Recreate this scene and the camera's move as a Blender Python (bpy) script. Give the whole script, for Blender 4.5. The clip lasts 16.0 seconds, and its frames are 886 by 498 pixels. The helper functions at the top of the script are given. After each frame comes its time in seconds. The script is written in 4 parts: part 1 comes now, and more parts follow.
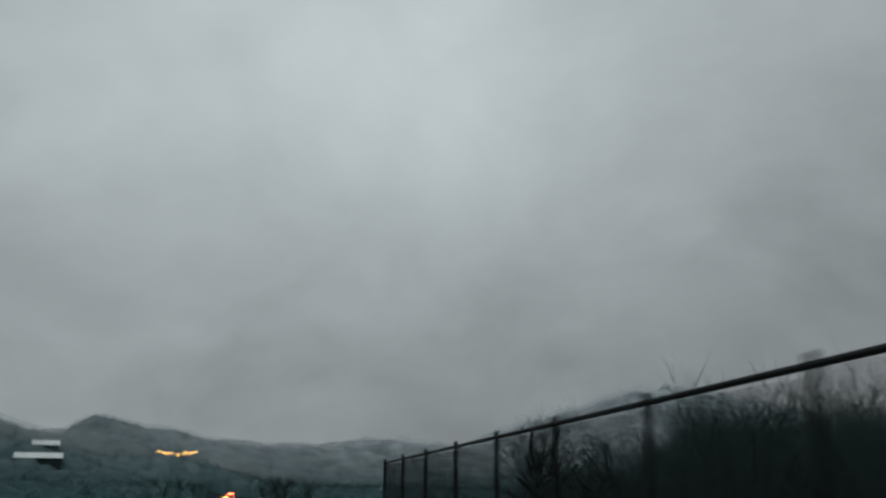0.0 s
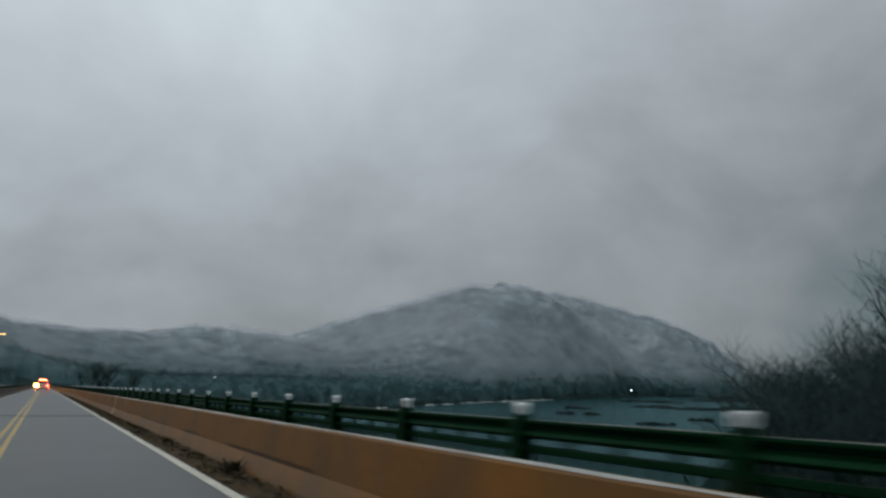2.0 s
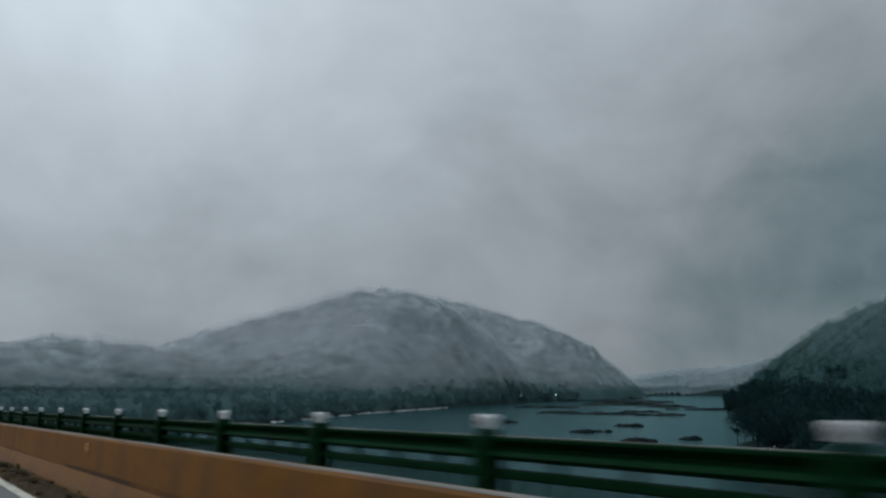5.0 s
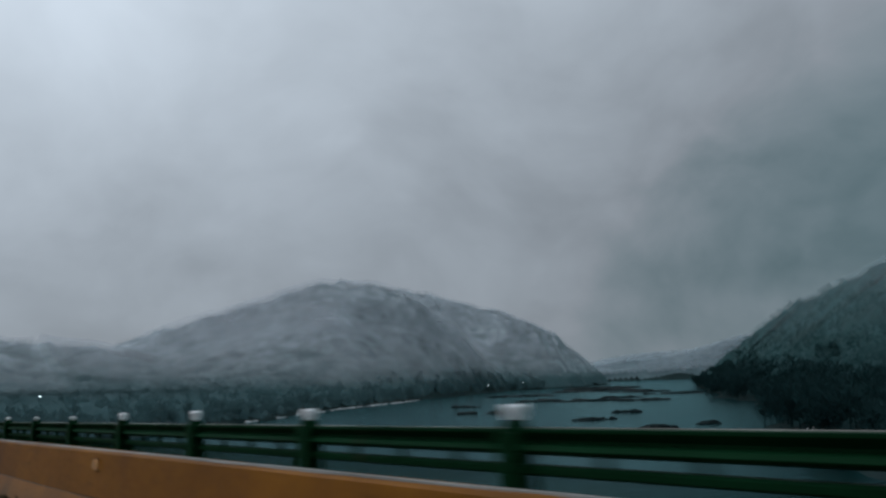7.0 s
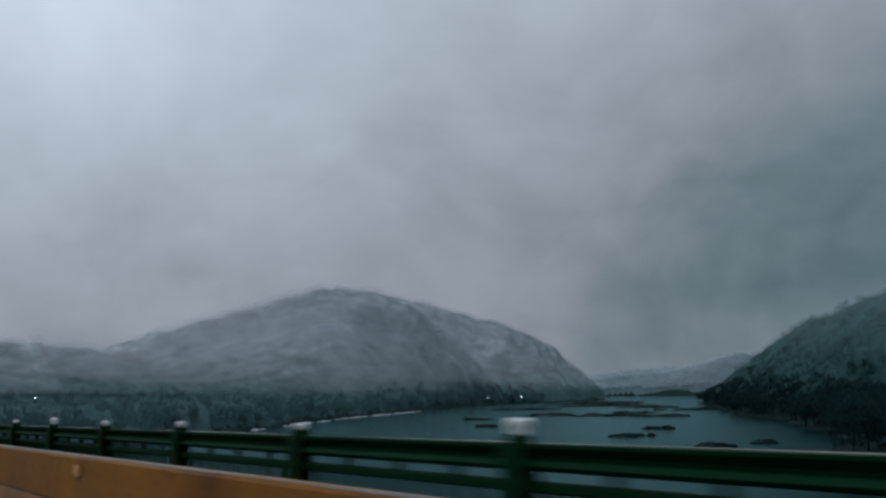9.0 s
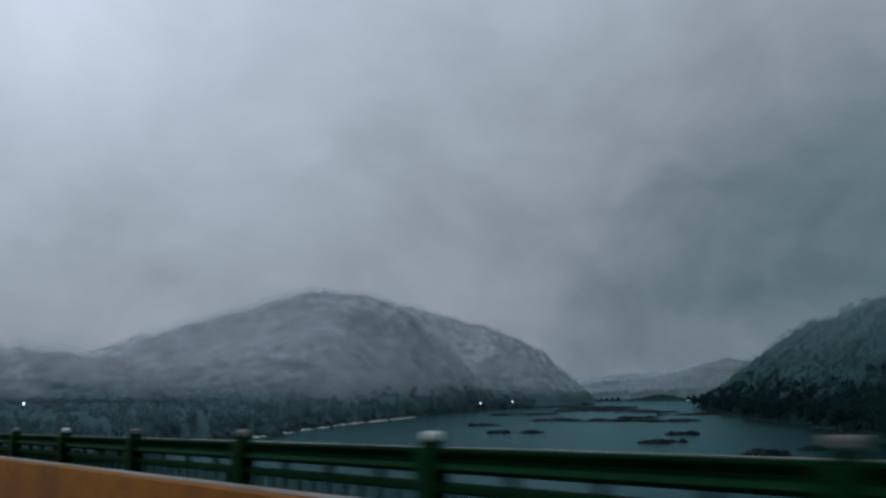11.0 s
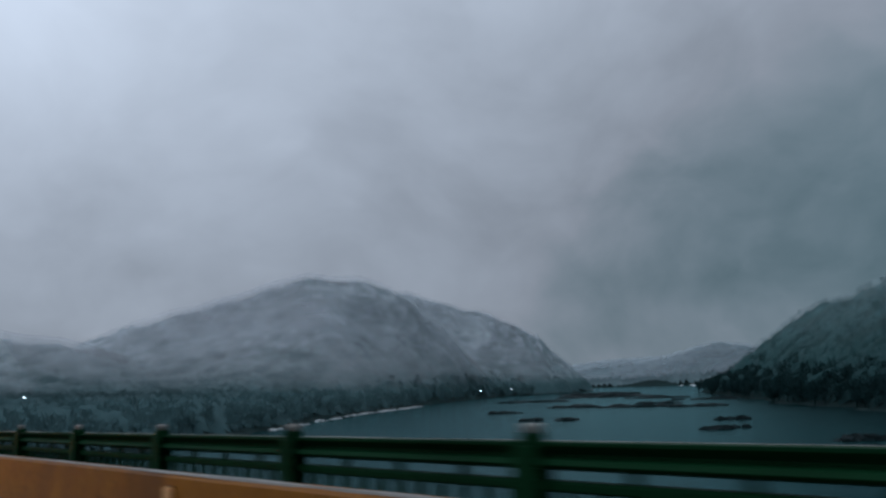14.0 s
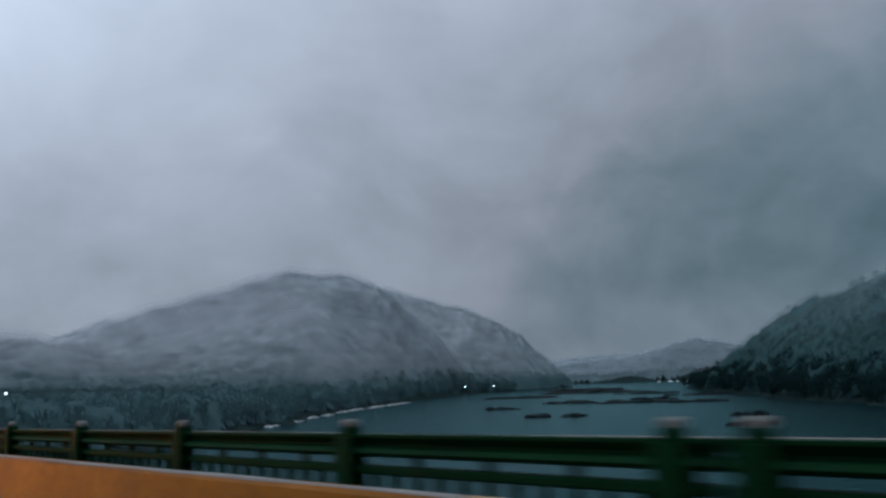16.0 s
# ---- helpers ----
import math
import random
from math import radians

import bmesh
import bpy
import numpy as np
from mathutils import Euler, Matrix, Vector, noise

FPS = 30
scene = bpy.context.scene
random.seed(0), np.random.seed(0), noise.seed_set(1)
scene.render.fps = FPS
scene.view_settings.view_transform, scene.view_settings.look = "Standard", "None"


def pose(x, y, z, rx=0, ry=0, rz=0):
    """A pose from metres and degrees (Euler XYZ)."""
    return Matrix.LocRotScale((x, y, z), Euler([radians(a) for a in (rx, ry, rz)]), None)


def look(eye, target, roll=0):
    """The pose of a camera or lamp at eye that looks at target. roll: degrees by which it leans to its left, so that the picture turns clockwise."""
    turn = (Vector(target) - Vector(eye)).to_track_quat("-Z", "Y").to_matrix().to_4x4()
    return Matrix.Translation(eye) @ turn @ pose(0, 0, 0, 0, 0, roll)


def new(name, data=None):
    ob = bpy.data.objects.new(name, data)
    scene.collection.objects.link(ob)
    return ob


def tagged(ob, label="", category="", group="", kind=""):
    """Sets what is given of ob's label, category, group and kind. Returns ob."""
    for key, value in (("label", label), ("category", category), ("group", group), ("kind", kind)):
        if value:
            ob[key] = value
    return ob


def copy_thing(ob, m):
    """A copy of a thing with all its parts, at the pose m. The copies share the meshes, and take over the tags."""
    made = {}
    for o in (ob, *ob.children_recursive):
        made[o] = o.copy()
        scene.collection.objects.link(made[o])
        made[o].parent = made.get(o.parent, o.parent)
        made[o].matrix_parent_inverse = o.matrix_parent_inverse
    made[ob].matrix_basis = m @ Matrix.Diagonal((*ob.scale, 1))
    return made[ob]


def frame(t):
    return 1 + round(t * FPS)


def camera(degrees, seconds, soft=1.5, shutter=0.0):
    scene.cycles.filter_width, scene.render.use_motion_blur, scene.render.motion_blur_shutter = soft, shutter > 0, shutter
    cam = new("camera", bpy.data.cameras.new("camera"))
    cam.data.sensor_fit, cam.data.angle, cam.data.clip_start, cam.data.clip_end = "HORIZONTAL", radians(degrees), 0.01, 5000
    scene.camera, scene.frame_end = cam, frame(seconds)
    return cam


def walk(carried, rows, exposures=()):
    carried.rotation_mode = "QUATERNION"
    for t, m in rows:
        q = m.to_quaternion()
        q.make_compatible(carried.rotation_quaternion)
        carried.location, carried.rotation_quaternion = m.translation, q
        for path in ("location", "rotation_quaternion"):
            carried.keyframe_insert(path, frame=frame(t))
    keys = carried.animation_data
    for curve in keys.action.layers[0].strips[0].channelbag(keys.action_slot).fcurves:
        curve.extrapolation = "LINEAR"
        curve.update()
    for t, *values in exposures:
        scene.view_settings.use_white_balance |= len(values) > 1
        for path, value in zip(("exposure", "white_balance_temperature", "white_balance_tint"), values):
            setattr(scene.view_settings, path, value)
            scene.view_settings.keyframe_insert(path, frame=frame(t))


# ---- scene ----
cam = camera(53.2, 16.0, soft=2.6, shutter=0.45)
# t, x, y, z, heading to the right of the road, pitch, roll
PATH = [
    (0.0, -0.12, -60.79, 2.22, 12.88, 14.81, -0.34),
    (0.5, -0.13, -52.69, 2.08, 14.58, 13.70, -0.95),
    (1.0, -0.14, -44.52, 1.93, 17.03, 11.41, -2.00),
    (1.5, -0.12, -36.30, 1.79, 22.58, 11.33, -1.16),
    (2.0, -0.14, -28.15, 1.68, 23.84, 8.20, -1.25),
    (2.5, -0.11, -19.97, 1.53, 26.89, 7.86, -1.42),
    (3.0, -0.08, -11.83, 1.39, 27.74, 8.00, -1.39),
    (3.5, -0.04, -3.76, 1.25, 28.12, 8.42, -1.04),
    (4.0, -0.01, 4.29, 1.11, 29.75, 8.59, -0.93),
    (4.5, 0.04, 12.35, 0.99, 31.30, 8.81, -0.61),
    (7.0, 0.11, 50.34, 0.35, 35.94, 8.33, 1.97),
    (7.5, 0.09, 57.35, 0.24, 36.45, 8.48, 1.78),
    (8.0, 0.10, 64.22, 0.12, 36.70, 8.61, 1.52),
    (8.5, 0.12, 70.94, 0.01, 36.73, 8.85, 0.91),
    (9.0, 0.17, 77.42, -0.11, 36.72, 9.05, 0.69),
    (11.5, 0.18, 106.85, -0.60, 38.44, 9.35, 0.90),
    (12.0, 0.16, 112.34, -0.69, 38.60, 9.14, 0.89),
    (12.5, 0.12, 117.78, -0.78, 38.79, 9.11, 0.90),
    (13.0, 0.11, 123.23, -0.87, 39.03, 8.87, 0.86),
    (13.5, 0.09, 128.55, -0.97, 39.00, 8.95, 1.38),
    (14.0, 0.02, 133.78, -1.04, 39.47, 8.69, 1.71),
    (14.5, -0.02, 139.07, -1.14, 39.68, 8.83, 1.94),
    (15.0, -0.01, 144.38, -1.23, 40.37, 8.31, 1.95),
    (15.5, -0.03, 149.57, -1.31, 40.67, 8.46, 1.80),
    (16.0, -0.05, 154.70, -1.40, 41.37, 8.42, 1.76),
]


def aim(x, y, z, heading, pitch, roll):
    a, b = radians(heading), radians(pitch)
    to = (x + math.sin(a) * math.cos(b), y + math.cos(a) * math.cos(b), z + math.sin(b))
    return look((x, y, z), to, -roll)


walk(cam, [(r[0], aim(*r[1:])) for r in PATH],
     [(0.0, -0.36, 6400, 4), (0.5, -0.4, 6400, 4), (1.0, -0.47, 6350, 5), (1.5, -0.25, 6300, 6), (2.0, -0.05, 6250, 6), (3.0, 0.02, 6200, 6), (7.0, 0.02, 5950, 8), (9.0, -0.04, 5860, 9), (12.0, -0.05, 5760, 10), (14.0, 0.02, 5700, 11), (16.0, 0.02, 5640, 12)])

# ---- sky and light ----
world = bpy.data.worlds.new("overcast_sky")
scene.world = world
world.use_nodes = True
wt = world.node_tree
wt.nodes.clear()


def wn(kind, **kw):
    n = wt.nodes.new(kind)
    for k, v in kw.items():
        if k == "op":
            n.operation = v
        elif k == "blend":
            n.blend_type = v
    return n


def bearing(az, el):
    a, e = radians(az), radians(el)
    return (math.sin(a) * math.cos(e), math.cos(a) * math.cos(e), math.sin(e))


def wmath(op, a, b=None):
    n = wn("ShaderNodeMath", op=op)
    for i, v in enumerate((a, b)):
        if v is None:
            continue
        if isinstance(v, (int, float)):
            n.inputs[i].default_value = v
        else:
            wt.links.new(v, n.inputs[i])
    return n.outputs[0]


coord = wn("ShaderNodeTexCoord").outputs["Generated"]
warp = wn("ShaderNodeTexNoise")
warp.inputs["Scale"].default_value = 2.5
warp.inputs["Detail"].default_value = 3
wt.links.new(coord, warp.inputs["Vector"])
bent = wn("ShaderNodeMixRGB", blend="ADD")
bent.inputs[0].default_value = 0.22
wt.links.new(coord, bent.inputs[1])
wt.links.new(warp.outputs["Color"], bent.inputs[2])


def lobe(az, el, sharp):
    n = wn("ShaderNodeVectorMath", op="DOT_PRODUCT")
    wt.links.new(coord, n.inputs[0])
    n.inputs[1].default_value = bearing(az, el)
    return wmath("POWER", wmath("MAXIMUM", n.outputs["Value"], 0.0), sharp)


def cloud(scale, detail, stretch):
    m = wn("ShaderNodeMapping")
    m.inputs["Scale"].default_value = stretch
    wt.links.new(bent.outputs[0], m.inputs["Vector"])
    n = wn("ShaderNodeTexNoise")
    n.inputs["Scale"].default_value = scale
    n.inputs["Detail"].default_value = detail
    n.inputs["Roughness"].default_value = 0.5
    wt.links.new(m.outputs[0], n.inputs["Vector"])
    return wmath("SUBTRACT", n.outputs["Fac"], 0.5)


SKY_BASE = 0.355
level = wmath("ADD", SKY_BASE, wmath("MULTIPLY", lobe(8, 34, 7), 0.17))
level = wmath("ADD", level, wmath("MULTIPLY", lobe(13, 25, 70), 0.16))
level = wmath("SUBTRACT", level, wmath("MULTIPLY", lobe(66, 9, 26), 0.2))
level = wmath("SUBTRACT", level, wmath("MULTIPLY", lobe(52, 8, 70), 0.025))
level = wmath("ADD", level, wmath("MULTIPLY", lobe(62, 32, 12), 0.09))
level = wmath("SUBTRACT", level, wmath("MULTIPLY", lobe(18, 5, 36), 0.11))
level = wmath("ADD", level, wmath("MULTIPLY", lobe(-8, 30, 22), 0.13))
level = wmath("ADD", level, wmath("MULTIPLY", lobe(36, 22, 20), 0.105))
level = wmath("SUBTRACT", level, wmath("MULTIPLY", lobe(43, 8, 34), 0.11))
# a dark cloud deck hangs over the gap in the hills, with paler air under its edge
cs = wn("ShaderNodeSeparateXYZ")
wt.links.new(coord, cs.inputs[0])
az = wmath("ARCTAN2", cs.outputs["X"], cs.outputs["Y"])
rim = wmath("SUBTRACT", cs.outputs["Z"], wmath("SUBTRACT", 0.115, wmath("MULTIPLY", wmath("SUBTRACT", az, radians(40)), 0.14)))
rim = wmath("ADD", rim, wmath("MULTIPLY", wmath("SUBTRACT", warp.outputs["Fac"], 0.5), 0.06))
deck = wn("ShaderNodeMapRange")
deck.interpolation_type = "SMOOTHSTEP"
deck.inputs["From Min"].default_value, deck.inputs["From Max"].default_value = -0.012, 0.03
deck.inputs["To Min"].default_value, deck.inputs["To Max"].default_value = 0.0, -0.03
wt.links.new(rim, deck.inputs["Value"])
level = wmath("ADD", level, wmath("MULTIPLY", lobe(54, 6, 90), deck.outputs[0]))
level = wmath("ADD", level, wmath("MULTIPLY", cloud(2.2, 4, (1, 1, 1.5)), 0.29))
level = wmath("ADD", level, wmath("MULTIPLY", cloud(6.5, 6, (1, 1, 1.5)), 0.18))
level = wmath("ADD", level, wmath("MULTIPLY", cloud(15, 5, (1, 1, 1.3)), 0.07))
level = wmath("MAXIMUM", level, 0.05)
tint = wn("ShaderNodeMixRGB", blend="MIX")
tint.inputs[1].default_value = (0.62, 0.95, 1.0, 1)
tint.inputs[2].default_value = (0.935, 0.992, 1.042, 1)
wt.links.new(wmath("SUBTRACT", wmath("MULTIPLY", wmath("SUBTRACT", level, 0.09), 5.6), wmath("MULTIPLY", wmath("MAXIMUM", wmath("SUBTRACT", az, 0.88), 0.0), 0.7)), tint.inputs[0])
veil = wn("ShaderNodeVectorMath", op="SCALE")
wt.links.new(tint.outputs[0], veil.inputs[0])
wt.links.new(level, veil.inputs["Scale"])
sky = wn("ShaderNodeTexSky")
sky.sky_type = "NISHITA"
sky.sun_disc = False
sky.sun_elevation, sky.sun_rotation = radians(70), radians(-45)
clouds = wn("ShaderNodeBackground")
wt.links.new(veil.outputs[0], clouds.inputs["Color"])
clear = wn("ShaderNodeBackground")
clear.inputs["Strength"].default_value = 0.05
wt.links.new(sky.outputs[0], clear.inputs["Color"])
cover = wn("ShaderNodeMixShader")
cover.inputs[0].default_value = 0.97
wt.links.new(clear.outputs[0], cover.inputs[1])
wt.links.new(clouds.outputs[0], cover.inputs[2])
wt.links.new(cover.outputs[0], wn("ShaderNodeOutputWorld").inputs["Surface"])

sun_data = bpy.data.lights.new("sun", "SUN")
sun_data.energy, sun_data.angle, sun_data.color = 0.8, radians(40), (1.0, 0.98, 0.95)
sun = new("sun", sun_data)
sun.matrix_world = look((0, 0, 50), Vector((0, 0, 50)) - Vector(bearing(-45, 70)))


# ---- materials ----
def material(name, low, high, scale=1.0, rough=0.8, metal=0.0, bump=0.2, fine=12.0, island=0.0, emit=None, spot=None, streak=1.0):
    """Two colours mixed by coarse and fine noise, with relief; spot: a third colour where a coarse noise is high."""
    m = bpy.data.materials.new(name)
    m.use_nodes = True
    t = m.node_tree
    b = t.nodes["Principled BSDF"]
    b.inputs["Roughness"].default_value, b.inputs["Metallic"].default_value = rough, metal
    geo = t.nodes.new("ShaderNodeNewGeometry")

    def noise_of(s, detail):
        n = t.nodes.new("ShaderNodeTexNoise")
        n.inputs["Scale"].default_value, n.inputs["Detail"].default_value = s, detail
        if streak == 1.0:
            t.links.new(geo.outputs["Position"], n.inputs["Vector"])
        else:
            run = t.nodes.new("ShaderNodeMapping")
            run.inputs["Scale"].default_value = (1, 1, streak)
            t.links.new(geo.outputs["Position"], run.inputs["Vector"])
            t.links.new(run.outputs[0], n.inputs["Vector"])
        return n.outputs["Fac"]

    coarse, grain = noise_of(scale, 4), noise_of(scale * fine, 3)
    mix = t.nodes.new("ShaderNodeMath")
    mix.operation = "MULTIPLY_ADD"
    mix.inputs[1].default_value = 0.5
    t.links.new(coarse, mix.inputs[0])
    half = t.nodes.new("ShaderNodeMath")
    half.operation = "MULTIPLY"
    half.inputs[1].default_value = 0.5
    t.links.new(grain, half.inputs[0])
    t.links.new(half.outputs[0], mix.inputs[2])
    value = mix.outputs[0]
    if island:
        add = t.nodes.new("ShaderNodeMath")
        add.operation = "MULTIPLY_ADD"
        add.inputs[1].default_value = island
        t.links.new(geo.outputs["Random Per Island"], add.inputs[0])
        t.links.new(value, add.inputs[2])
        value = add.outputs[0]
    ramp = t.nodes.new("ShaderNodeValToRGB")
    ramp.color_ramp.elements[0].position, ramp.color_ramp.elements[1].position = 0.36, 0.64 + island
    ramp.color_ramp.elements[0].color, ramp.color_ramp.elements[1].color = (*low, 1), (*high, 1)
    t.links.new(value, ramp.inputs[0])
    out = ramp.outputs[0]
    if spot:
        col, lo, hi, s = spot
        sr = t.nodes.new("ShaderNodeMapRange")
        sr.inputs["From Min"].default_value, sr.inputs["From Max"].default_value = lo, hi
        t.links.new(noise_of(s, 5), sr.inputs["Value"])
        sm = t.nodes.new("ShaderNodeMixRGB")
        sm.inputs[2].default_value = (*col, 1)
        t.links.new(sr.outputs[0], sm.inputs[0])
        t.links.new(out, sm.inputs[1])
        out = sm.outputs[0]
    t.links.new(out, b.inputs["Base Color"])
    if bump:
        bn = t.nodes.new("ShaderNodeBump")
        bn.inputs["Strength"].default_value, bn.inputs["Distance"].default_value = bump, 0.02
        t.links.new(grain, bn.inputs["Height"])
        t.links.new(bn.outputs[0], b.inputs["Normal"])
    if emit:
        b.inputs["Emission Color"].default_value, b.inputs["Emission Strength"].default_value = (*emit[0], 1), emit[1]
    return m


def frosted(name, bare, frost_haze, start, end, wobble, island=0.5, airy=0.0, thin=1.0, clump=0.032, bald=0.55):
    """Wood and brush below, rime above a line that wavers with the ground; haze painted in with height."""
    m = material(name, bare, tuple(c * 1.6 for c in bare), 0.02, 0.95, bump=0, island=island)
    t = m.node_tree
    b = t.nodes["Principled BSDF"]
    b.inputs["Specular IOR Level"].default_value = 0.1
    up = t.nodes.new("ShaderNodeVectorMath")
    up.operation = "MULTIPLY_ADD"
    up.inputs[1].default_value, up.inputs[2].default_value = (0.14, 0.14, 0.14), (0, 0, 0.86)
    ng = t.nodes.new("ShaderNodeNewGeometry")
    t.links.new(ng.outputs["Normal"], up.inputs[0])
    nrm = t.nodes.new("ShaderNodeVectorMath")
    nrm.operation = "NORMALIZE"
    t.links.new(up.outputs[0], nrm.inputs[0])
    t.links.new(nrm.outputs[0], b.inputs["Normal"])
    src = b.inputs["Base Color"].links[0].from_socket
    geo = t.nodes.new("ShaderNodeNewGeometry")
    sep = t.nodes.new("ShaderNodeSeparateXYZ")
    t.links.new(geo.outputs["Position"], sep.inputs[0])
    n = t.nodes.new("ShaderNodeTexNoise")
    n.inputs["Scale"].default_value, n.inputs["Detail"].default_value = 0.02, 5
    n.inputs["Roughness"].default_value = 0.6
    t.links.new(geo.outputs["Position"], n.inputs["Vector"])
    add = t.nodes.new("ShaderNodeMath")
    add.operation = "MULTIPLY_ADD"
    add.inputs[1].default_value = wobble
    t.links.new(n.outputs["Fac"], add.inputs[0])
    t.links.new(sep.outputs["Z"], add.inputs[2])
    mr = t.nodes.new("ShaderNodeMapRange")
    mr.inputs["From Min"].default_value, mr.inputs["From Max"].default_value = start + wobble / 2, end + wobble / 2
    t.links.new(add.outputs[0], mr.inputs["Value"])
    vary = t.nodes.new("ShaderNodeMapRange")
    vary.inputs["To Min"].default_value, vary.inputs["To Max"].default_value = 0.85, 1.0
    t.links.new(geo.outputs["Random Per Island"], vary.inputs["Value"])
    fine = t.nodes.new("ShaderNodeTexNoise")
    fine.inputs["Scale"].default_value, fine.inputs["Detail"].default_value = clump, 6
    flat = t.nodes.new("ShaderNodeMapping")
    flat.inputs["Scale"].default_value = (1, 1, 2.6)
    t.links.new(geo.outputs["Position"], flat.inputs["Vector"])
    t.links.new(flat.outputs[0], fine.inputs["Vector"])
    patch = t.nodes.new("ShaderNodeMapRange")
    patch.inputs["From Min"].default_value, patch.inputs["From Max"].default_value = 0.36, 0.6
    patch.inputs["To Min"].default_value, patch.inputs["To Max"].default_value = bald, 1.0
    t.links.new(fine.outputs["Fac"], patch.inputs["Value"])
    both = t.nodes.new("ShaderNodeMath")
    both.operation = "MULTIPLY"
    t.links.new(patch.outputs[0], both.inputs[0])
    t.links.new(vary.outputs[0], both.inputs[1])
    # rime and painted haze thin out towards the road's own hillside
    west = t.nodes.new("ShaderNodeMapRange")
    west.inputs["From Min"].default_value, west.inputs["From Max"].default_value = -110, 110
    west.inputs["To Min"].default_value, west.inputs["To Max"].default_value = thin, 1.0
    t.links.new(sep.outputs["X"], west.inputs["Value"])
    rime = t.nodes.new("ShaderNodeMath")
    rime.operation = "MULTIPLY"
    t.links.new(mr.outputs[0], rime.inputs[0])
    t.links.new(west.outputs[0], rime.inputs[1])
    mul = t.nodes.new("ShaderNodeMath")
    mul.operation = "MULTIPLY"
    t.links.new(rime.outputs[0], mul.inputs[0])
    t.links.new(both.outputs[0], mul.inputs[1])
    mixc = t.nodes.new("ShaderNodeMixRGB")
    mixc.inputs[2].default_value = (*frost_haze, 1)
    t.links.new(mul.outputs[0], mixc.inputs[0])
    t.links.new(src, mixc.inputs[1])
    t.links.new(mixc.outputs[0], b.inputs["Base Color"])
    if airy:
        # thin twigs let light through
        glow = t.nodes.new("ShaderNodeBsdfTranslucent")
        t.links.new(mixc.outputs[0], glow.inputs["Color"])
        t.links.new(nrm.outputs[0], glow.inputs["Normal"])
        mixs = t.nodes.new("ShaderNodeMixShader")
        mixs.inputs[0].default_value = airy
        t.links.new(b.outputs[0], mixs.inputs[1])
        t.links.new(glow.outputs[0], mixs.inputs[2])
        t.links.new(mixs.outputs[0], t.nodes["Material Output"].inputs["Surface"])
    return m


ASPHALT = material("wet_asphalt", (0.034, 0.038, 0.037), (0.058, 0.063, 0.061), 0.35, 0.36, bump=0.35, fine=60, spot=((0.035, 0.037, 0.038), 0.5, 0.7, 0.8))
LINE_WHITE = material("line_white", (0.5, 0.47, 0.38), (0.72, 0.68, 0.57), 1.5, 0.5, bump=0.1, spot=((0.2, 0.2, 0.2), 0.6, 0.72, 5))
LINE_YELLOW = material("line_yellow", (0.42, 0.26, 0.05), (0.55, 0.36, 0.08), 1.5, 0.5, bump=0.1, spot=((0.12, 0.11, 0.08), 0.58, 0.7, 4))
GRIT = material("grit", (0.032, 0.021, 0.011), (0.09, 0.062, 0.032), 2.0, 0.9, bump=0.8, fine=14)
CONCRETE_RUST = material("stained_barrier_concrete", (0.2, 0.075, 0.007), (0.36, 0.142, 0.013), 0.6, 0.5, bump=0.25, fine=30, spot=((0.15, 0.058, 0.014), 0.48, 0.72, 1.1), streak=0.75)
dt = CONCRETE_RUST.node_tree
db = dt.nodes["Principled BSDF"]
dg = dt.nodes.new("ShaderNodeNewGeometry")
ds = dt.nodes.new("ShaderNodeSeparateXYZ")
dt.links.new(dg.outputs["Position"], ds.inputs[0])
dn = dt.nodes.new("ShaderNodeTexNoise")
dn.inputs["Scale"].default_value, dn.inputs["Detail"].default_value = 1.1, 5
dt.links.new(dg.outputs["Position"], dn.inputs["Vector"])
dm = dt.nodes.new("ShaderNodeMapRange")
dm.inputs["From Min"].default_value, dm.inputs["From Max"].default_value = 2.58, 2.46
dt.links.new(ds.outputs["X"], dm.inputs["Value"])
dx = dt.nodes.new("ShaderNodeMath")
dx.operation = "MULTIPLY"
dt.links.new(dm.outputs[0], dx.inputs[0])
dt.links.new(dn.outputs["Fac"], dx.inputs[1])
dc = dt.nodes.new("ShaderNodeMixRGB")
dc.inputs[2].default_value = (0.085, 0.058, 0.025, 1)
dt.links.new(db.inputs["Base Color"].links[0].from_socket, dc.inputs[1])
dt.links.new(dx.outputs[0], dc.inputs[0])
# small rust-brown marks drawn out along the barrier
dv = dt.nodes.new("ShaderNodeMapping")
dv.inputs["Scale"].default_value = (2.0, 0.9, 5.0)
dt.links.new(dg.outputs["Position"], dv.inputs["Vector"])
de = dt.nodes.new("ShaderNodeTexNoise")
de.inputs["Scale"].default_value, de.inputs["Detail"].default_value = 2.4, 4
dt.links.new(dv.outputs[0], de.inputs["Vector"])
dz = dt.nodes.new("ShaderNodeMapRange")
dz.inputs["From Min"].default_value, dz.inputs["From Max"].default_value, dz.inputs["To Max"].default_value = 0.62, 0.74, 0.4
dt.links.new(de.outputs["Fac"], dz.inputs["Value"])
dh = dt.nodes.new("ShaderNodeMixRGB")
dh.inputs[2].default_value = (0.07, 0.03, 0.01, 1)
dt.links.new(dz.outputs[0], dh.inputs[0])
dt.links.new(dc.outputs[0], dh.inputs[1])
dc = dh
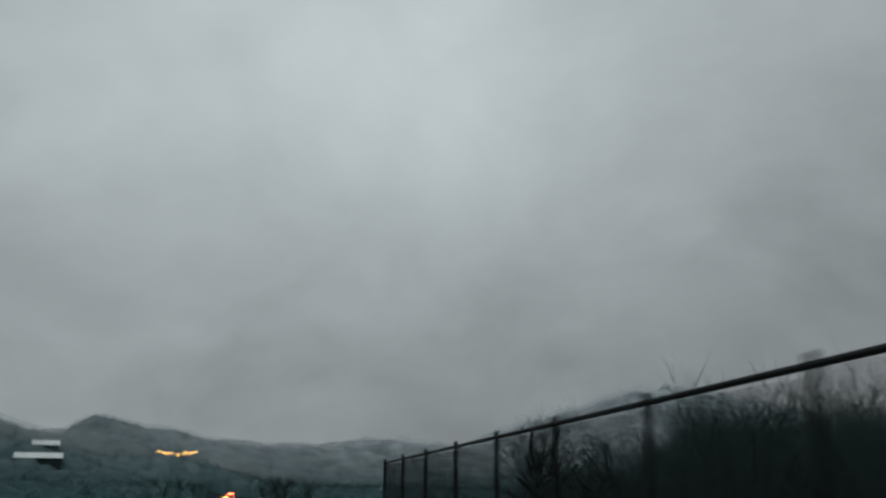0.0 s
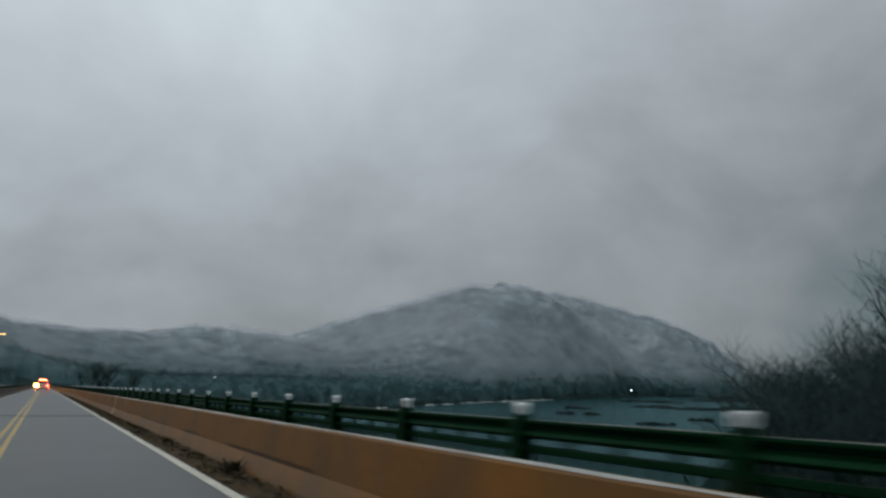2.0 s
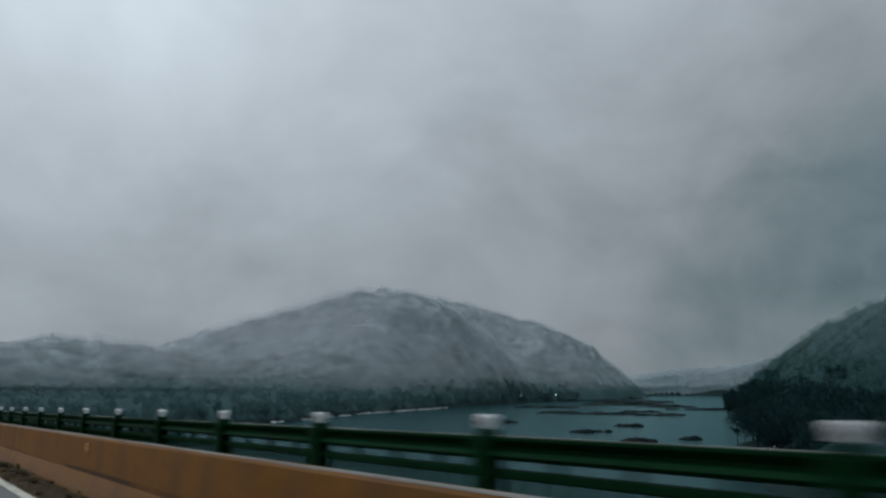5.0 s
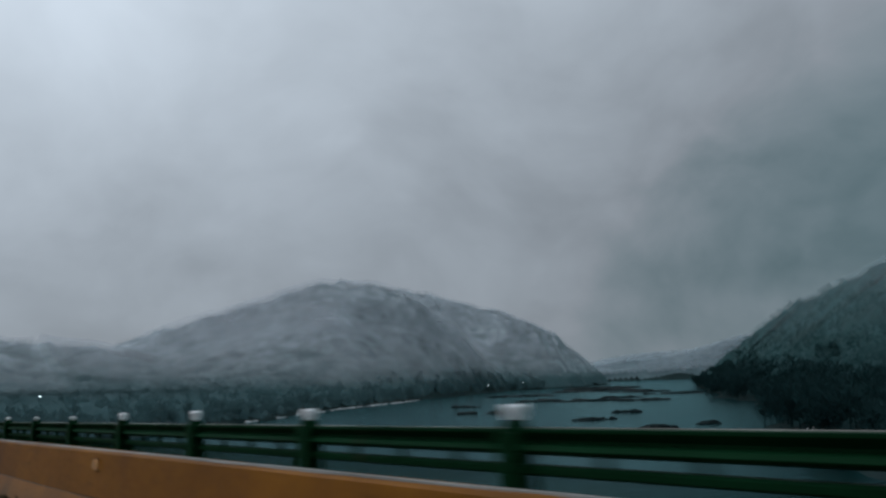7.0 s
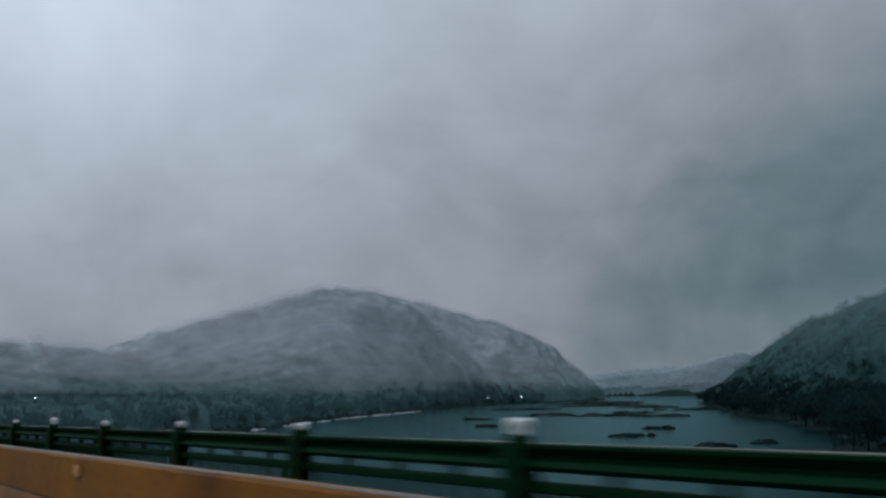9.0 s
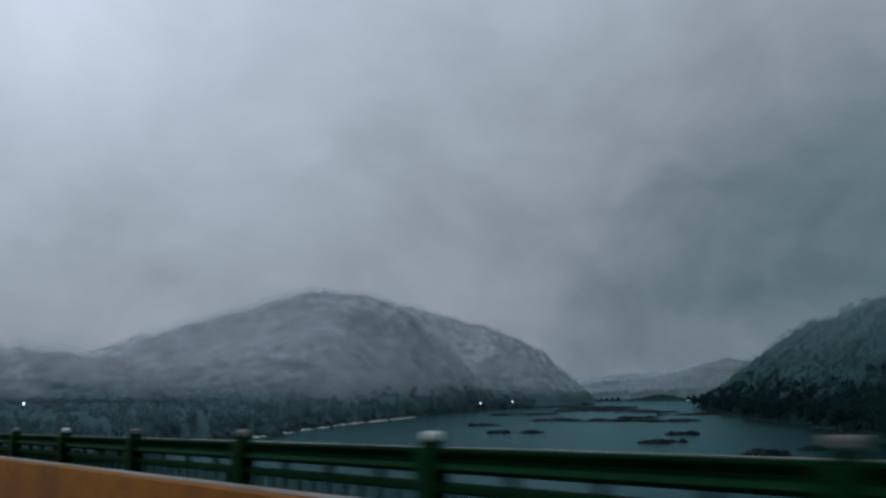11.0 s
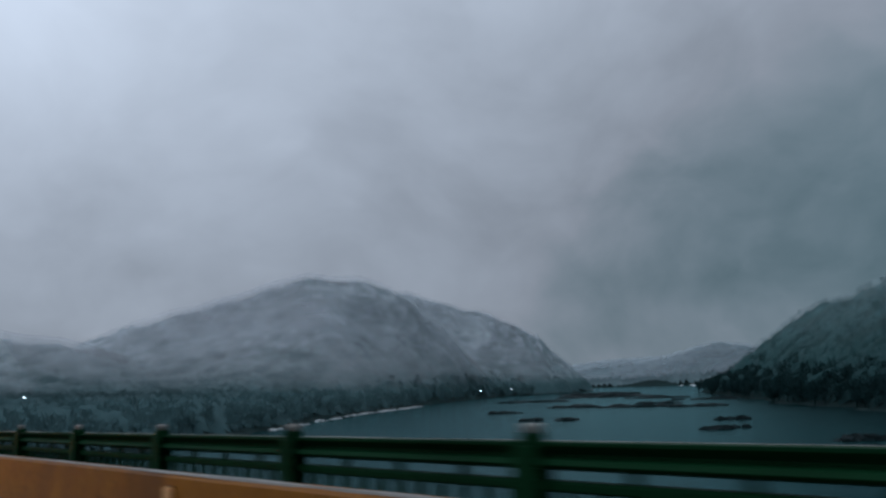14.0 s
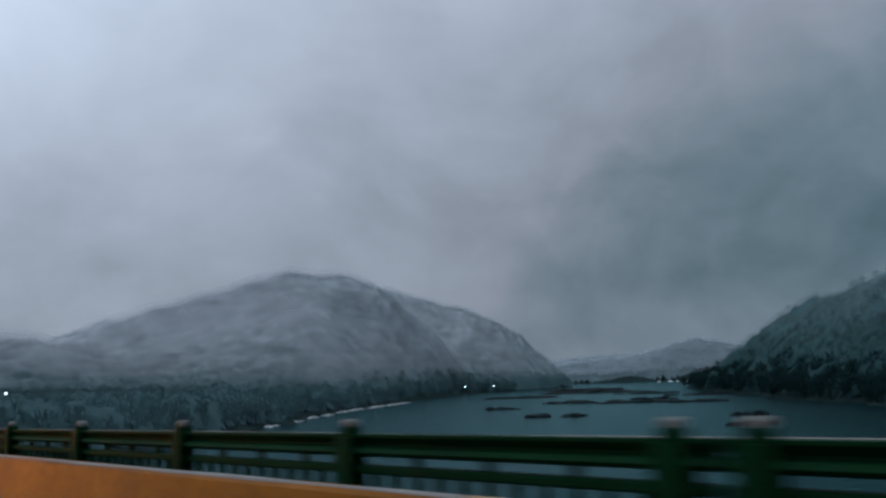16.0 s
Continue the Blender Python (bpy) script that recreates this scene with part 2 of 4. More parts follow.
# the first lengths are greyer: wet sky sheen mixed into the colour
dy = dt.nodes.new("ShaderNodeMapRange")
dy.inputs["From Min"].default_value, dy.inputs["From Max"].default_value = 55, -5
dy.inputs["To Min"].default_value, dy.inputs["To Max"].default_value = 0.0, 1.0
dt.links.new(ds.outputs["Y"], dy.inputs["Value"])
dw = dt.nodes.new("ShaderNodeMath")
dw.operation = "MULTIPLY"
dt.links.new(dy.outputs[0], dw.inputs[0])
dt.links.new(dn.outputs["Fac"], dw.inputs[1])
df = dt.nodes.new("ShaderNodeMixRGB")
df.inputs[2].default_value = (0.16, 0.1, 0.05, 1)
dt.links.new(dw.outputs[0], df.inputs[0])
dt.links.new(dc.outputs[0], df.inputs[1])
dc = df
# dark broken line along the crease
dk = dt.nodes.new("ShaderNodeMath")
dk.operation = "COMPARE"
dk.inputs[1].default_value, dk.inputs[2].default_value = 2.559, 0.0035
dt.links.new(ds.outputs["X"], dk.inputs[0])
dp = dt.nodes.new("ShaderNodeTexNoise")
dp.inputs["Scale"].default_value, dp.inputs["Detail"].default_value = 0.25, 3
dt.links.new(dg.outputs["Position"], dp.inputs["Vector"])
dr = dt.nodes.new("ShaderNodeMapRange")
dr.inputs["From Min"].default_value, dr.inputs["From Max"].default_value, dr.inputs["To Max"].default_value = 0.42, 0.56, 0.8
dt.links.new(dp.outputs["Fac"], dr.inputs["Value"])
dq = dt.nodes.new("ShaderNodeMath")
dq.operation = "MULTIPLY"
dt.links.new(dk.outputs[0], dq.inputs[0])
dt.links.new(dr.outputs[0], dq.inputs[1])
dl = dt.nodes.new("ShaderNodeMixRGB")
dl.inputs[2].default_value = (0.045, 0.024, 0.012, 1)
dt.links.new(dc.outputs[0], dl.inputs[1])
dt.links.new(dq.outputs[0], dl.inputs[0])
dt.links.new(dl.outputs[0], db.inputs["Base Color"])
CONCRETE = material("grey_concrete", (0.16, 0.16, 0.15), (0.27, 0.27, 0.25), 0.8, 0.85, bump=0.3, fine=20)
GREEN = material("green_rail_paint", (0.0025, 0.024, 0.008), (0.0055, 0.042, 0.015), 1.2, 0.65, bump=0.15, fine=18, spot=((0.03, 0.028, 0.016), 0.64, 0.8, 3))
SNOW = material("snow", (0.82, 0.83, 0.84), (0.93, 0.94, 0.95), 3.0, 0.7, bump=0.4, fine=8)
SLUSH = material("wet_slush", (0.3, 0.292, 0.262), (0.55, 0.54, 0.5), 1.2, 0.6, bump=0.4, fine=14)
WET_SLUSH = material("thin_wet_slush", (0.13, 0.122, 0.108), (0.27, 0.255, 0.23), 1.2, 0.6, bump=0.4, fine=14)
OLD_SNOW = material("old_snow", (0.55, 0.57, 0.56), (0.74, 0.76, 0.75), 3.0, 0.75, bump=0.4, fine=8)
BAR_SNOW = material("patchy_snow_on_gravel", (0.1, 0.115, 0.12), (0.66, 0.68, 0.69), 0.35, 0.8, bump=0.4, fine=5)
FENCE = material("dark_fence_wire", (0.010, 0.012, 0.012), (0.022, 0.025, 0.025), 3.0, 0.75, bump=0.05)
PLATE = material("joint_plate", (0.46, 0.26, 0.085), (0.6, 0.36, 0.14), 2.0, 0.35, bump=0.1)
# left barrier: the weaker light on it is put into this darker colour
DIM_CONCRETE = material("dim_barrier_concrete", (0.07, 0.06, 0.05), (0.14, 0.12, 0.1), 0.6, 0.8, bump=0.3, fine=20)
STEEL = material("galvanised_steel", (0.02, 0.023, 0.024), (0.05, 0.054, 0.055), 3.0, 0.5, 0.6, bump=0.1)
AMBER_REFLECTOR = material("amber_reflector", (0.75, 0.4, 0.15), (0.85, 0.5, 0.22), 8.0, 0.25, bump=0.05)
BARK = material("wet_bark", (0.008, 0.012, 0.012), (0.022, 0.03, 0.029), 1.5, 0.9, bump=0.6, fine=10)
BARK_FROST = material("dusted_twigs", (0.026, 0.044, 0.044), (0.086, 0.122, 0.12), 0.6, 0.9, bump=0.2, island=0.3)
kt = BARK.node_tree
kb = kt.nodes["Principled BSDF"]
kg = kt.nodes.new("ShaderNodeNewGeometry")
ks = kt.nodes.new("ShaderNodeSeparateXYZ")
kt.links.new(kg.outputs["Normal"], ks.inputs[0])
km = kt.nodes.new("ShaderNodeMapRange")
km.inputs["From Min"].default_value, km.inputs["From Max"].default_value, km.inputs["To Max"].default_value = 0.72, 0.9, 0.8
kt.links.new(ks.outputs["Z"], km.inputs["Value"])
kc = kt.nodes.new("ShaderNodeMixRGB")
kc.inputs[2].default_value = (0.5, 0.52, 0.52, 1)
kt.links.new(km.outputs[0], kc.inputs[0])
kt.links.new(kb.inputs["Base Color"].links[0].from_socket, kc.inputs[1])
kt.links.new(kc.outputs[0], kb.inputs["Base Color"])
WEED = material("dead_weed", (0.03, 0.028, 0.018), (0.09, 0.075, 0.045), 3.0, 0.9, bump=0, island=0.5)
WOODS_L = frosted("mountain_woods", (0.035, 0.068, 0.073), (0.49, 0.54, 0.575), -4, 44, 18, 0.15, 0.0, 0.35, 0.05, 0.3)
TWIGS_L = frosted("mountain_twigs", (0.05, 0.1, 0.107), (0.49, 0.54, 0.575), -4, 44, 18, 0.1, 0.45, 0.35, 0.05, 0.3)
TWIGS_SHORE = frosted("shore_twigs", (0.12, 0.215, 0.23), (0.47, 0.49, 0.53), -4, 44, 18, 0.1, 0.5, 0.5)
# far hills: distance haze is painted into this pale colour
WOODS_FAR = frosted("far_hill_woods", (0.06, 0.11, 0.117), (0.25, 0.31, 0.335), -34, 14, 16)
# river hill: the dark foot and hazy top are painted in by height
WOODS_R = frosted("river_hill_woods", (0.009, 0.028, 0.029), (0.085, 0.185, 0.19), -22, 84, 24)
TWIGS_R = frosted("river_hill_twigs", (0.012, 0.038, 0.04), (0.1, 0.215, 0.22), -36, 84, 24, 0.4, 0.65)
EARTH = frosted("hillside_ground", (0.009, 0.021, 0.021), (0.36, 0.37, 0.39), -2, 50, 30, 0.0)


def mist_material(name, low, high, most, droplets=(0.66, 0.695, 0.735)):
    """Pale droplets lit from both sides, thicker with height and in drifting shreds, never closed."""
    m = bpy.data.materials.new(name)
    m.use_nodes = True
    t = m.node_tree
    t.nodes.remove(t.nodes["Principled BSDF"])
    lit, passed, gaps = (t.nodes.new("ShaderNodeBsdf" + k) for k in ("Diffuse", "Translucent", "Transparent"))
    lit.inputs["Color"].default_value = passed.inputs["Color"].default_value = (*droplets, 1)
    both, air = t.nodes.new("ShaderNodeMixShader"), t.nodes.new("ShaderNodeMixShader")
    both.inputs[0].default_value = 0.5
    g = t.nodes.new("ShaderNodeNewGeometry")
    sep = t.nodes.new("ShaderNodeSeparateXYZ")
    t.links.new(g.outputs["Position"], sep.inputs[0])
    rise = t.nodes.new("ShaderNodeMapRange")
    rise.interpolation_type = "SMOOTHSTEP"
    rise.inputs["From Min"].default_value, rise.inputs["From Max"].default_value, rise.inputs["To Max"].default_value = low, high, most
    t.links.new(sep.outputs["Z"], rise.inputs["Value"])
    run = t.nodes.new("ShaderNodeMapping")
    run.inputs["Scale"].default_value = (1, 1, 2.2)
    t.links.new(g.outputs["Position"], run.inputs["Vector"])
    n = t.nodes.new("ShaderNodeTexNoise")
    n.inputs["Scale"].default_value, n.inputs["Detail"].default_value, n.inputs["Roughness"].default_value = 0.016, 5, 0.55
    t.links.new(run.outputs[0], n.inputs["Vector"])
    shred = t.nodes.new("ShaderNodeMapRange")
    shred.inputs["From Min"].default_value, shred.inputs["From Max"].default_value = 0.3, 0.7
    shred.inputs["To Min"].default_value, shred.inputs["To Max"].default_value = 0.25, 1.5
    t.links.new(n.outputs["Fac"], shred.inputs["Value"])
    share = t.nodes.new("ShaderNodeMath")
    share.operation = "MULTIPLY"
    t.links.new(rise.outputs[0], share.inputs[0])
    t.links.new(shred.outputs[0], share.inputs[1])
    t.links.new(lit.outputs[0], both.inputs[1])
    t.links.new(passed.outputs[0], both.inputs[2])
    t.links.new(share.outputs[0], air.inputs[0])
    t.links.new(gaps.outputs[0], air.inputs[1])
    t.links.new(both.outputs[0], air.inputs[2])
    t.links.new(air.outputs[0], t.nodes["Material Output"].inputs["Surface"])
    return m


MIST = mist_material("valley_mist", -26, 70, 0.225)
FAR_MIST = mist_material("far_mist", -30, 0, 0.46, (0.5, 0.57, 0.61))
# dimmer air over the river hill is put into the droplet colour
HILL_MIST = mist_material("river_hill_mist", 6, 105, 0.2, (0.5, 0.62, 0.65))
ROCK = material("river_rock", (0.004, 0.010, 0.011), (0.012, 0.023, 0.025), 0.3, 0.7, bump=0.5)
WALL = material("house_siding", (0.22, 0.22, 0.21), (0.35, 0.35, 0.33), 0.6, 0.8, bump=0.1)
DARK_GLASS = material("dark_glass", (0.012, 0.014, 0.016), (0.02, 0.022, 0.024), 1.0, 0.08, bump=0)
RUBBER = material("tyre_rubber", (0.012, 0.012, 0.012), (0.025, 0.025, 0.025), 4.0, 0.85, bump=0.3)
TRUCK_PAINT = material("white_truck_paint", (0.55, 0.55, 0.54), (0.7, 0.7, 0.69), 1.5, 0.3, bump=0.03)
TAIL = material("tail_lamp", (0.5, 0.02, 0.01), (0.6, 0.03, 0.015), 5.0, 0.3, bump=0, emit=((1.0, 0.05, 0.02), 90))
BEACON = material("amber_beacon", (0.8, 0.4, 0.05), (0.9, 0.5, 0.08), 5.0, 0.3, bump=0, emit=((1.0, 0.42, 0.06), 110))
BULB = material("warm_bulb", (0.9, 0.6, 0.2), (0.95, 0.7, 0.3), 5.0, 0.3, bump=0, emit=((1.0, 0.5, 0.1), 16))
LAMP = material("white_lamp", (0.9, 0.9, 0.9), (0.95, 0.95, 0.95), 5.0, 0.3, bump=0, emit=((0.9, 1.0, 1.0), 12))

WATER = bpy.data.materials.new("river_water")
WATER.use_nodes = True
nt = WATER.node_tree
nt.nodes.remove(nt.nodes["Principled BSDF"])
# cloudy green body of the water under a reflecting skin
body, skin = nt.nodes.new("ShaderNodeBsdfDiffuse"), nt.nodes.new("ShaderNodeBsdfGlossy")
skin.inputs["Color"].default_value = (0.36, 0.595, 0.615, 1)
skin.inputs["Roughness"].default_value = 0.14
edge_on = nt.nodes.new("ShaderNodeFresnel")
edge_on.inputs["IOR"].default_value = 1.21
surface = nt.nodes.new("ShaderNodeMixShader")
nt.links.new(edge_on.outputs[0], surface.inputs[0])
nt.links.new(body.outputs[0], surface.inputs[1])
nt.links.new(skin.outputs[0], surface.inputs[2])
nt.links.new(surface.outputs[0], nt.nodes["Material Output"].inputs["Surface"])
geo = nt.nodes.new("ShaderNodeNewGeometry")
mp = nt.nodes.new("ShaderNodeMapping")
mp.inputs["Rotation"].default_value = (0, 0, radians(45))
mp.inputs["Scale"].default_value = (0.35, 1.0, 1.0)
nt.links.new(geo.outputs["Position"], mp.inputs["Vector"])
rip = nt.nodes.new("ShaderNodeTexNoise")
rip.inputs["Scale"].default_value, rip.inputs["Detail"].default_value = 0.5, 6
nt.links.new(mp.outputs[0], rip.inputs["Vector"])
wbump = nt.nodes.new("ShaderNodeBump")
wbump.inputs["Strength"].default_value, wbump.inputs["Distance"].default_value = 0.5, 0.6
nt.links.new(rip.outputs["Fac"], wbump.inputs["Height"])
for n in (body, skin, edge_on):
    nt.links.new(wbump.outputs[0], n.inputs["Normal"])
# riffles and slack lanes drawn out along the current
flow = nt.nodes.new("ShaderNodeMapping")
flow.inputs["Rotation"].default_value = (0, 0, radians(47))
flow.inputs["Scale"].default_value = (0.22, 1.0, 1.0)
nt.links.new(geo.outputs["Position"], flow.inputs["Vector"])
lane = nt.nodes.new("ShaderNodeTexNoise")
lane.inputs["Scale"].default_value, lane.inputs["Detail"].default_value = 0.06, 8
lane.inputs["Roughness"].default_value = 0.68
nt.links.new(flow.outputs[0], lane.inputs["Vector"])
shade = nt.nodes.new("ShaderNodeValToRGB")
shade.color_ramp.elements[0].position, shade.color_ramp.elements[1].position = 0.38, 0.66
shade.color_ramp.elements[0].color, shade.color_ramp.elements[1].color = (0.0003, 0.009, 0.010, 1), (0.001, 0.026, 0.028, 1)
nt.links.new(lane.outputs["Fac"], shade.inputs[0])
nt.links.new(shade.outputs[0], body.inputs["Color"])

for mat, gloss in ((GREEN, 0.05), (ASPHALT, 0.25), (CONCRETE_RUST, 0.16), (STEEL, 0.3), (BARK, 0.05), (BARK_FROST, 0.05), (ROCK, 0.12), (WEED, 0.1), (FENCE, 0.1), (RUBBER, 0.15), (GRIT, 0.1), (DIM_CONCRETE, 0.15)):
    mat.node_tree.nodes["Principled BSDF"].inputs["Specular IOR Level"].default_value = gloss

# ---- building helpers ----
GRADE = -0.017
S = 2.44


def deck_z(y):
    return GRADE * y


def mesh_of(name, verts, faces, mat):
    me = bpy.data.meshes.new(name)
    me.from_pydata([tuple(v) for v in verts], [], faces)
    me.materials.append(mat)
    return me


def finish(bm, name, mat, smooth=False):
    me = bpy.data.meshes.new(name)
    bmesh.ops.recalc_face_normals(bm, faces=bm.faces)
    bm.to_mesh(me)
    bm.free()
    me.materials.append(mat)
    if smooth:
        for p in me.polygons:
            p.use_smooth = True
    return me


def part(name, bm, mat, parent, label="", smooth=False):
    me = finish(bm, name, mat, smooth) if isinstance(bm, bmesh.types.BMesh) else bm
    ob = new(name, me)
    ob.parent = parent
    return tagged(ob, label) if label else ob


def thing(name, where, label, category, group="", kind="", rz=0.0):
    ob = new(name)
    ob.matrix_basis = pose(*where, 0, 0, rz)
    return tagged(ob, label, category, group, kind)


def box(bm, lo, hi, bevel=0.0):
    c = [(a + b) / 2 for a, b in zip(lo, hi)]
    d = [abs(b - a) for a, b in zip(lo, hi)]
    made = bmesh.ops.create_cube(bm, size=1.0, matrix=Matrix.Translation(c) @ Matrix.Diagonal((*d, 1)))
    if bevel:
        edges = list({e for v in made["verts"] for e in v.link_edges})
        bmesh.ops.bevel(bm, geom=edges, offset=bevel, segments=2, affect="EDGES")


def boxes(*items, bevel=0.0):
    bm = bmesh.new()
    for lo, hi in items:
        box(bm, lo, hi, bevel)
    return bm


def extruded(profile, y0, y1, step, grade=True, jitter=0.0, seed=0):
    """A closed (x, z) profile carried along the bridge, following its slope."""
    rnd = random.Random(seed)
    n = max(1, round((y1 - y0) / step))
    verts, faces, k = [], [], len(profile)
    for i in range(n + 1):
        y = y0 + (y1 - y0) * i / n
        for x, z in profile:
            j = rnd.uniform(-jitter, jitter)
            verts.append((x + j, y, z + (deck_z(y) if grade else 0) + rnd.uniform(-jitter, jitter)))
    for i in range(n):
        for a in range(k):
            b = (a + 1) % k
            faces.append((i * k + a, i * k + b, (i + 1) * k + b, (i + 1) * k + a))
    faces += [tuple(range(k)), tuple(range(n * k, (n + 1) * k))[::-1]]
    bm = bmesh.new()
    vs = [bm.verts.new(v) for v in verts]
    for f in faces:
        bm.faces.new([vs[i] for i in f])
    return bm


def structure(name, bm, mat, label="", smooth=False):
    me = finish(bm, name, mat, smooth) if isinstance(bm, bmesh.types.BMesh) else bm
    return tagged(new(name, me), label, "", "", "structure")


# ---- ground: valley, mountain, banks ----
WATER_Z = -17.5
LEFT_BANK = np.array([(-3000, -2500), (-600, -270), (0, 300), (164, 451), (266, 560), (430, 700), (735, 915), (900, 955), (1010, 1010), (1090, 1090), (1250, 1700), (1300, 4500)], float)
RIGHT_BANK = np.array([(-3000, -2950), (-500, -440), (0, -5), (110, 95), (230, 200), (370, 307), (466, 405), (660, 565), (800, 682), (860, 700), (1000, 690), (1900, 900), (4500, 1500)], float)


def side(line, x, y):
    """Signed distance to a bank: positive on its left."""
    best = np.full(x.shape, 1e9)
    sign = np.ones(x.shape)
    for (ax, ay), (bx, by) in zip(line[:-1], line[1:]):
        dx, dy = bx - ax, by - ay
        t = np.clip(((x - ax) * dx + (y - ay) * dy) / (dx * dx + dy * dy), 0, 1)
        d = np.hypot(x - ax - t * dx, y - ay - t * dy)
        s = np.sign(dx * (y - ay) - dy * (x - ax))
        near = d < best - 1e-6
        best = np.where(near, d, best)
        sign = np.where(near, s, sign)
    return best * sign


def ridge(line, x, y, width):
    best = np.full(x.shape, 1e9)
    high = np.zeros(x.shape)
    for a, b in zip(line[:-1], line[1:]):
        dx, dy = b[0] - a[0], b[1] - a[1]
        t = np.clip(((x - a[0]) * dx + (y - a[1]) * dy) / (dx * dx + dy * dy), 0, 1)
        d = np.hypot(x - a[0] - t * dx, y - a[1] - t * dy)
        near = d < best
        best = np.where(near, d, best)
        high = np.where(near, a[2] + (b[2] - a[2]) * t, high)
    return (high - WATER_Z) * np.exp(-(best / width) ** 1.7)


RIDGES = [
    ([(235, 1040, 2), (250, 1044, 22), (306, 997, 44), (364, 969, 63), (412, 901, 78), (436, 861, 82), (490, 865, 87), (538, 883, 78), (563, 889, 78), (665, 896, 64), (600, 855, 67)], 112),
    ([(431, 895, 73), (411, 777, 48), (331, 749, -21)], 45),
    ([(606, 1122, 125), (721, 1088, 104), (837, 1052, 83), (862, 1036, 64), (900, 1058, 54), (979, 1043, 34), (1038, 1135, 7)], 78),
    ([(-482, 500, 90), (-138, 754, 26), (-122, 766, 44), (-46, 826, 30), (-23, 802, 23), (89, 860, 21), (141, 914, 31), (205, 864, 22), (225, 934, 5)], 81),
    ([(-272, 398, 14), (-172, 460, 12), (-113, 463, 9), (-75, 500, 2), (-37, 511, 2), (-38, 600, -1), (0, 650, -5)], 49),
    ([(743, 582, 33), (730, 499, 43), (685, 450, 43), (590, 281, 72), (550, 265, 70), (536, 67, 90), (454, -274, 102)], 100),
    ([(1545, 2042, -35), (1818, 1756, 22), (1905, 1740, 31), (2136, 1560, 38)], 227),
    ([(1508, 1313, 20), (1562, 1197, 64), (1522, 1067, 42), (1444, 991, 50), (1624, 702, 82)], 225),
    ([(-900, 300, 90), (-1500, 1200, 120), (-400, 1900, 110), (600, 2300, 110), (1800, 3000, 100)], 420),
]


def land(x, y):
    """Height of the ground and the distance inland."""
    wob = 7 * np.sin(x * 0.031 + 1.3) * np.cos(y * 0.027) + 4 * np.sin(x * 0.083 + y * 0.061)
    left = side(LEFT_BANK, x, y) + wob
    right = -side(RIGHT_BANK, x, y) + wob
    inland = np.maximum(left, right)
    far_shore = (np.hypot(x, y - 100) - 1900) * ((x > 900) & (y > 900))
    inland = np.where((x > 900) & (y > 900), np.maximum(inland, far_shore), inland)
    shelf = 4.0 * np.clip(inland / 14, -1, 1) + 3.5 * np.clip((inland - 20) / 60, 0, 1)
    up = np.zeros(x.shape)
    for line, width in RIDGES:
        up = up + np.maximum(ridge(line, x, y, width), 0) ** 7
    up = up ** (1 / 7)
    rough = 3 * np.sin(x * 0.021 + 0.4) * np.sin(y * 0.017 + 2) + 2 * np.sin(x * 0.05 + y * 0.043) + 1.2 * np.sin(x * 0.11 - y * 0.09)
    up = (up + rough * np.clip(up / 60, 0, 1)) * np.clip((inland - 8) / 70, 0, 1) ** 0.8
    z = WATER_Z + shelf + up
    # embankments under the road at both ends of the bridge
    for y0, y1 in ((315, 4000), (-4000, -35)):
        d = np.maximum(np.abs(x - 0.5) - 6, 0)
        along = np.clip(np.where(y0 > 0, (y - y0) / 30, (y1 - y) / 30), 0, 1)
        base = np.where(y < 430, deck_z(y) - 0.9, deck_z(430) - 0.9 + 0 * y)
        k = np.exp(-(d / 9) ** 2) * along * np.clip((500 - y) / 60, 0, 1)
        z = z * (1 - k) + base * k
    return z, inland


def axis(lo, hi, step, far):
    a = list(np.arange(lo, hi + 1, step))
    s, v = step * 1.6, hi
    while v < far:
        v += s
        a.append(v)
        s *= 1.5
    s, v = step * 1.6, lo
    while v > -far:
        v -= s
        a.insert(0, v)
        s *= 1.5
    return np.array(a)


gx, gy = np.meshgrid(axis(-300, 1300, 11, 4600), axis(-150, 1350, 11, 4600), indexing="ij")
gz, _ = land(gx, gy)
# the ground lies well below the closed crowns
gz = gz - 4 * np.clip((gz - 2) / 10, 0, 1) * (side(LEFT_BANK, gx, gy) > 0) - 9 * np.clip((gz + 17) / 14, 0, 1) * (np.hypot(gx, gy) > 1150)
nx, ny = gx.shape
idx = np.arange(nx * ny).reshape(nx, ny)
quads = np.stack([idx[:-1, :-1], idx[1:, :-1], idx[1:, 1:], idx[:-1, 1:]], -1).reshape(-1, 4)
ground_mesh = mesh_of("ground", np.stack([gx, gy, gz], -1).reshape(-1, 3).tolist(), quads.tolist(), EARTH)
for p in ground_mesh.polygons:
    p.use_smooth = True
tagged(new("ground", ground_mesh), "frosted valley ground under winter woods", "", "", "structure")
bm = bmesh.new()
bmesh.ops.create_grid(bm, x_segments=1, y_segments=1, size=4600, matrix=Matrix.Translation((0, 0, WATER_Z)))
structure("water", bm, WATER, "dark grey-green river water with fine ripples")

# ---- road and bridge ----
Y0, Y1 = -130.0, 430.0
JOINTS = (9.99, 156.8)
COVERS = (10.9, 157.45)
structure("bridge_deck", extruded([(-4.9, -0.02), (4.0, -0.02), (4.0, -0.9), (-4.9, -0.9)], Y0, Y1, 20), CONCRETE, "grey concrete bridge deck slab")
structure("road", extruded([(-3.6, 0.0), (2.42, 0.0), (2.42, -0.015), (-3.6, -0.015)], Y0, Y1, 20), ASPHALT, "damp grey asphalt road on the bridge")
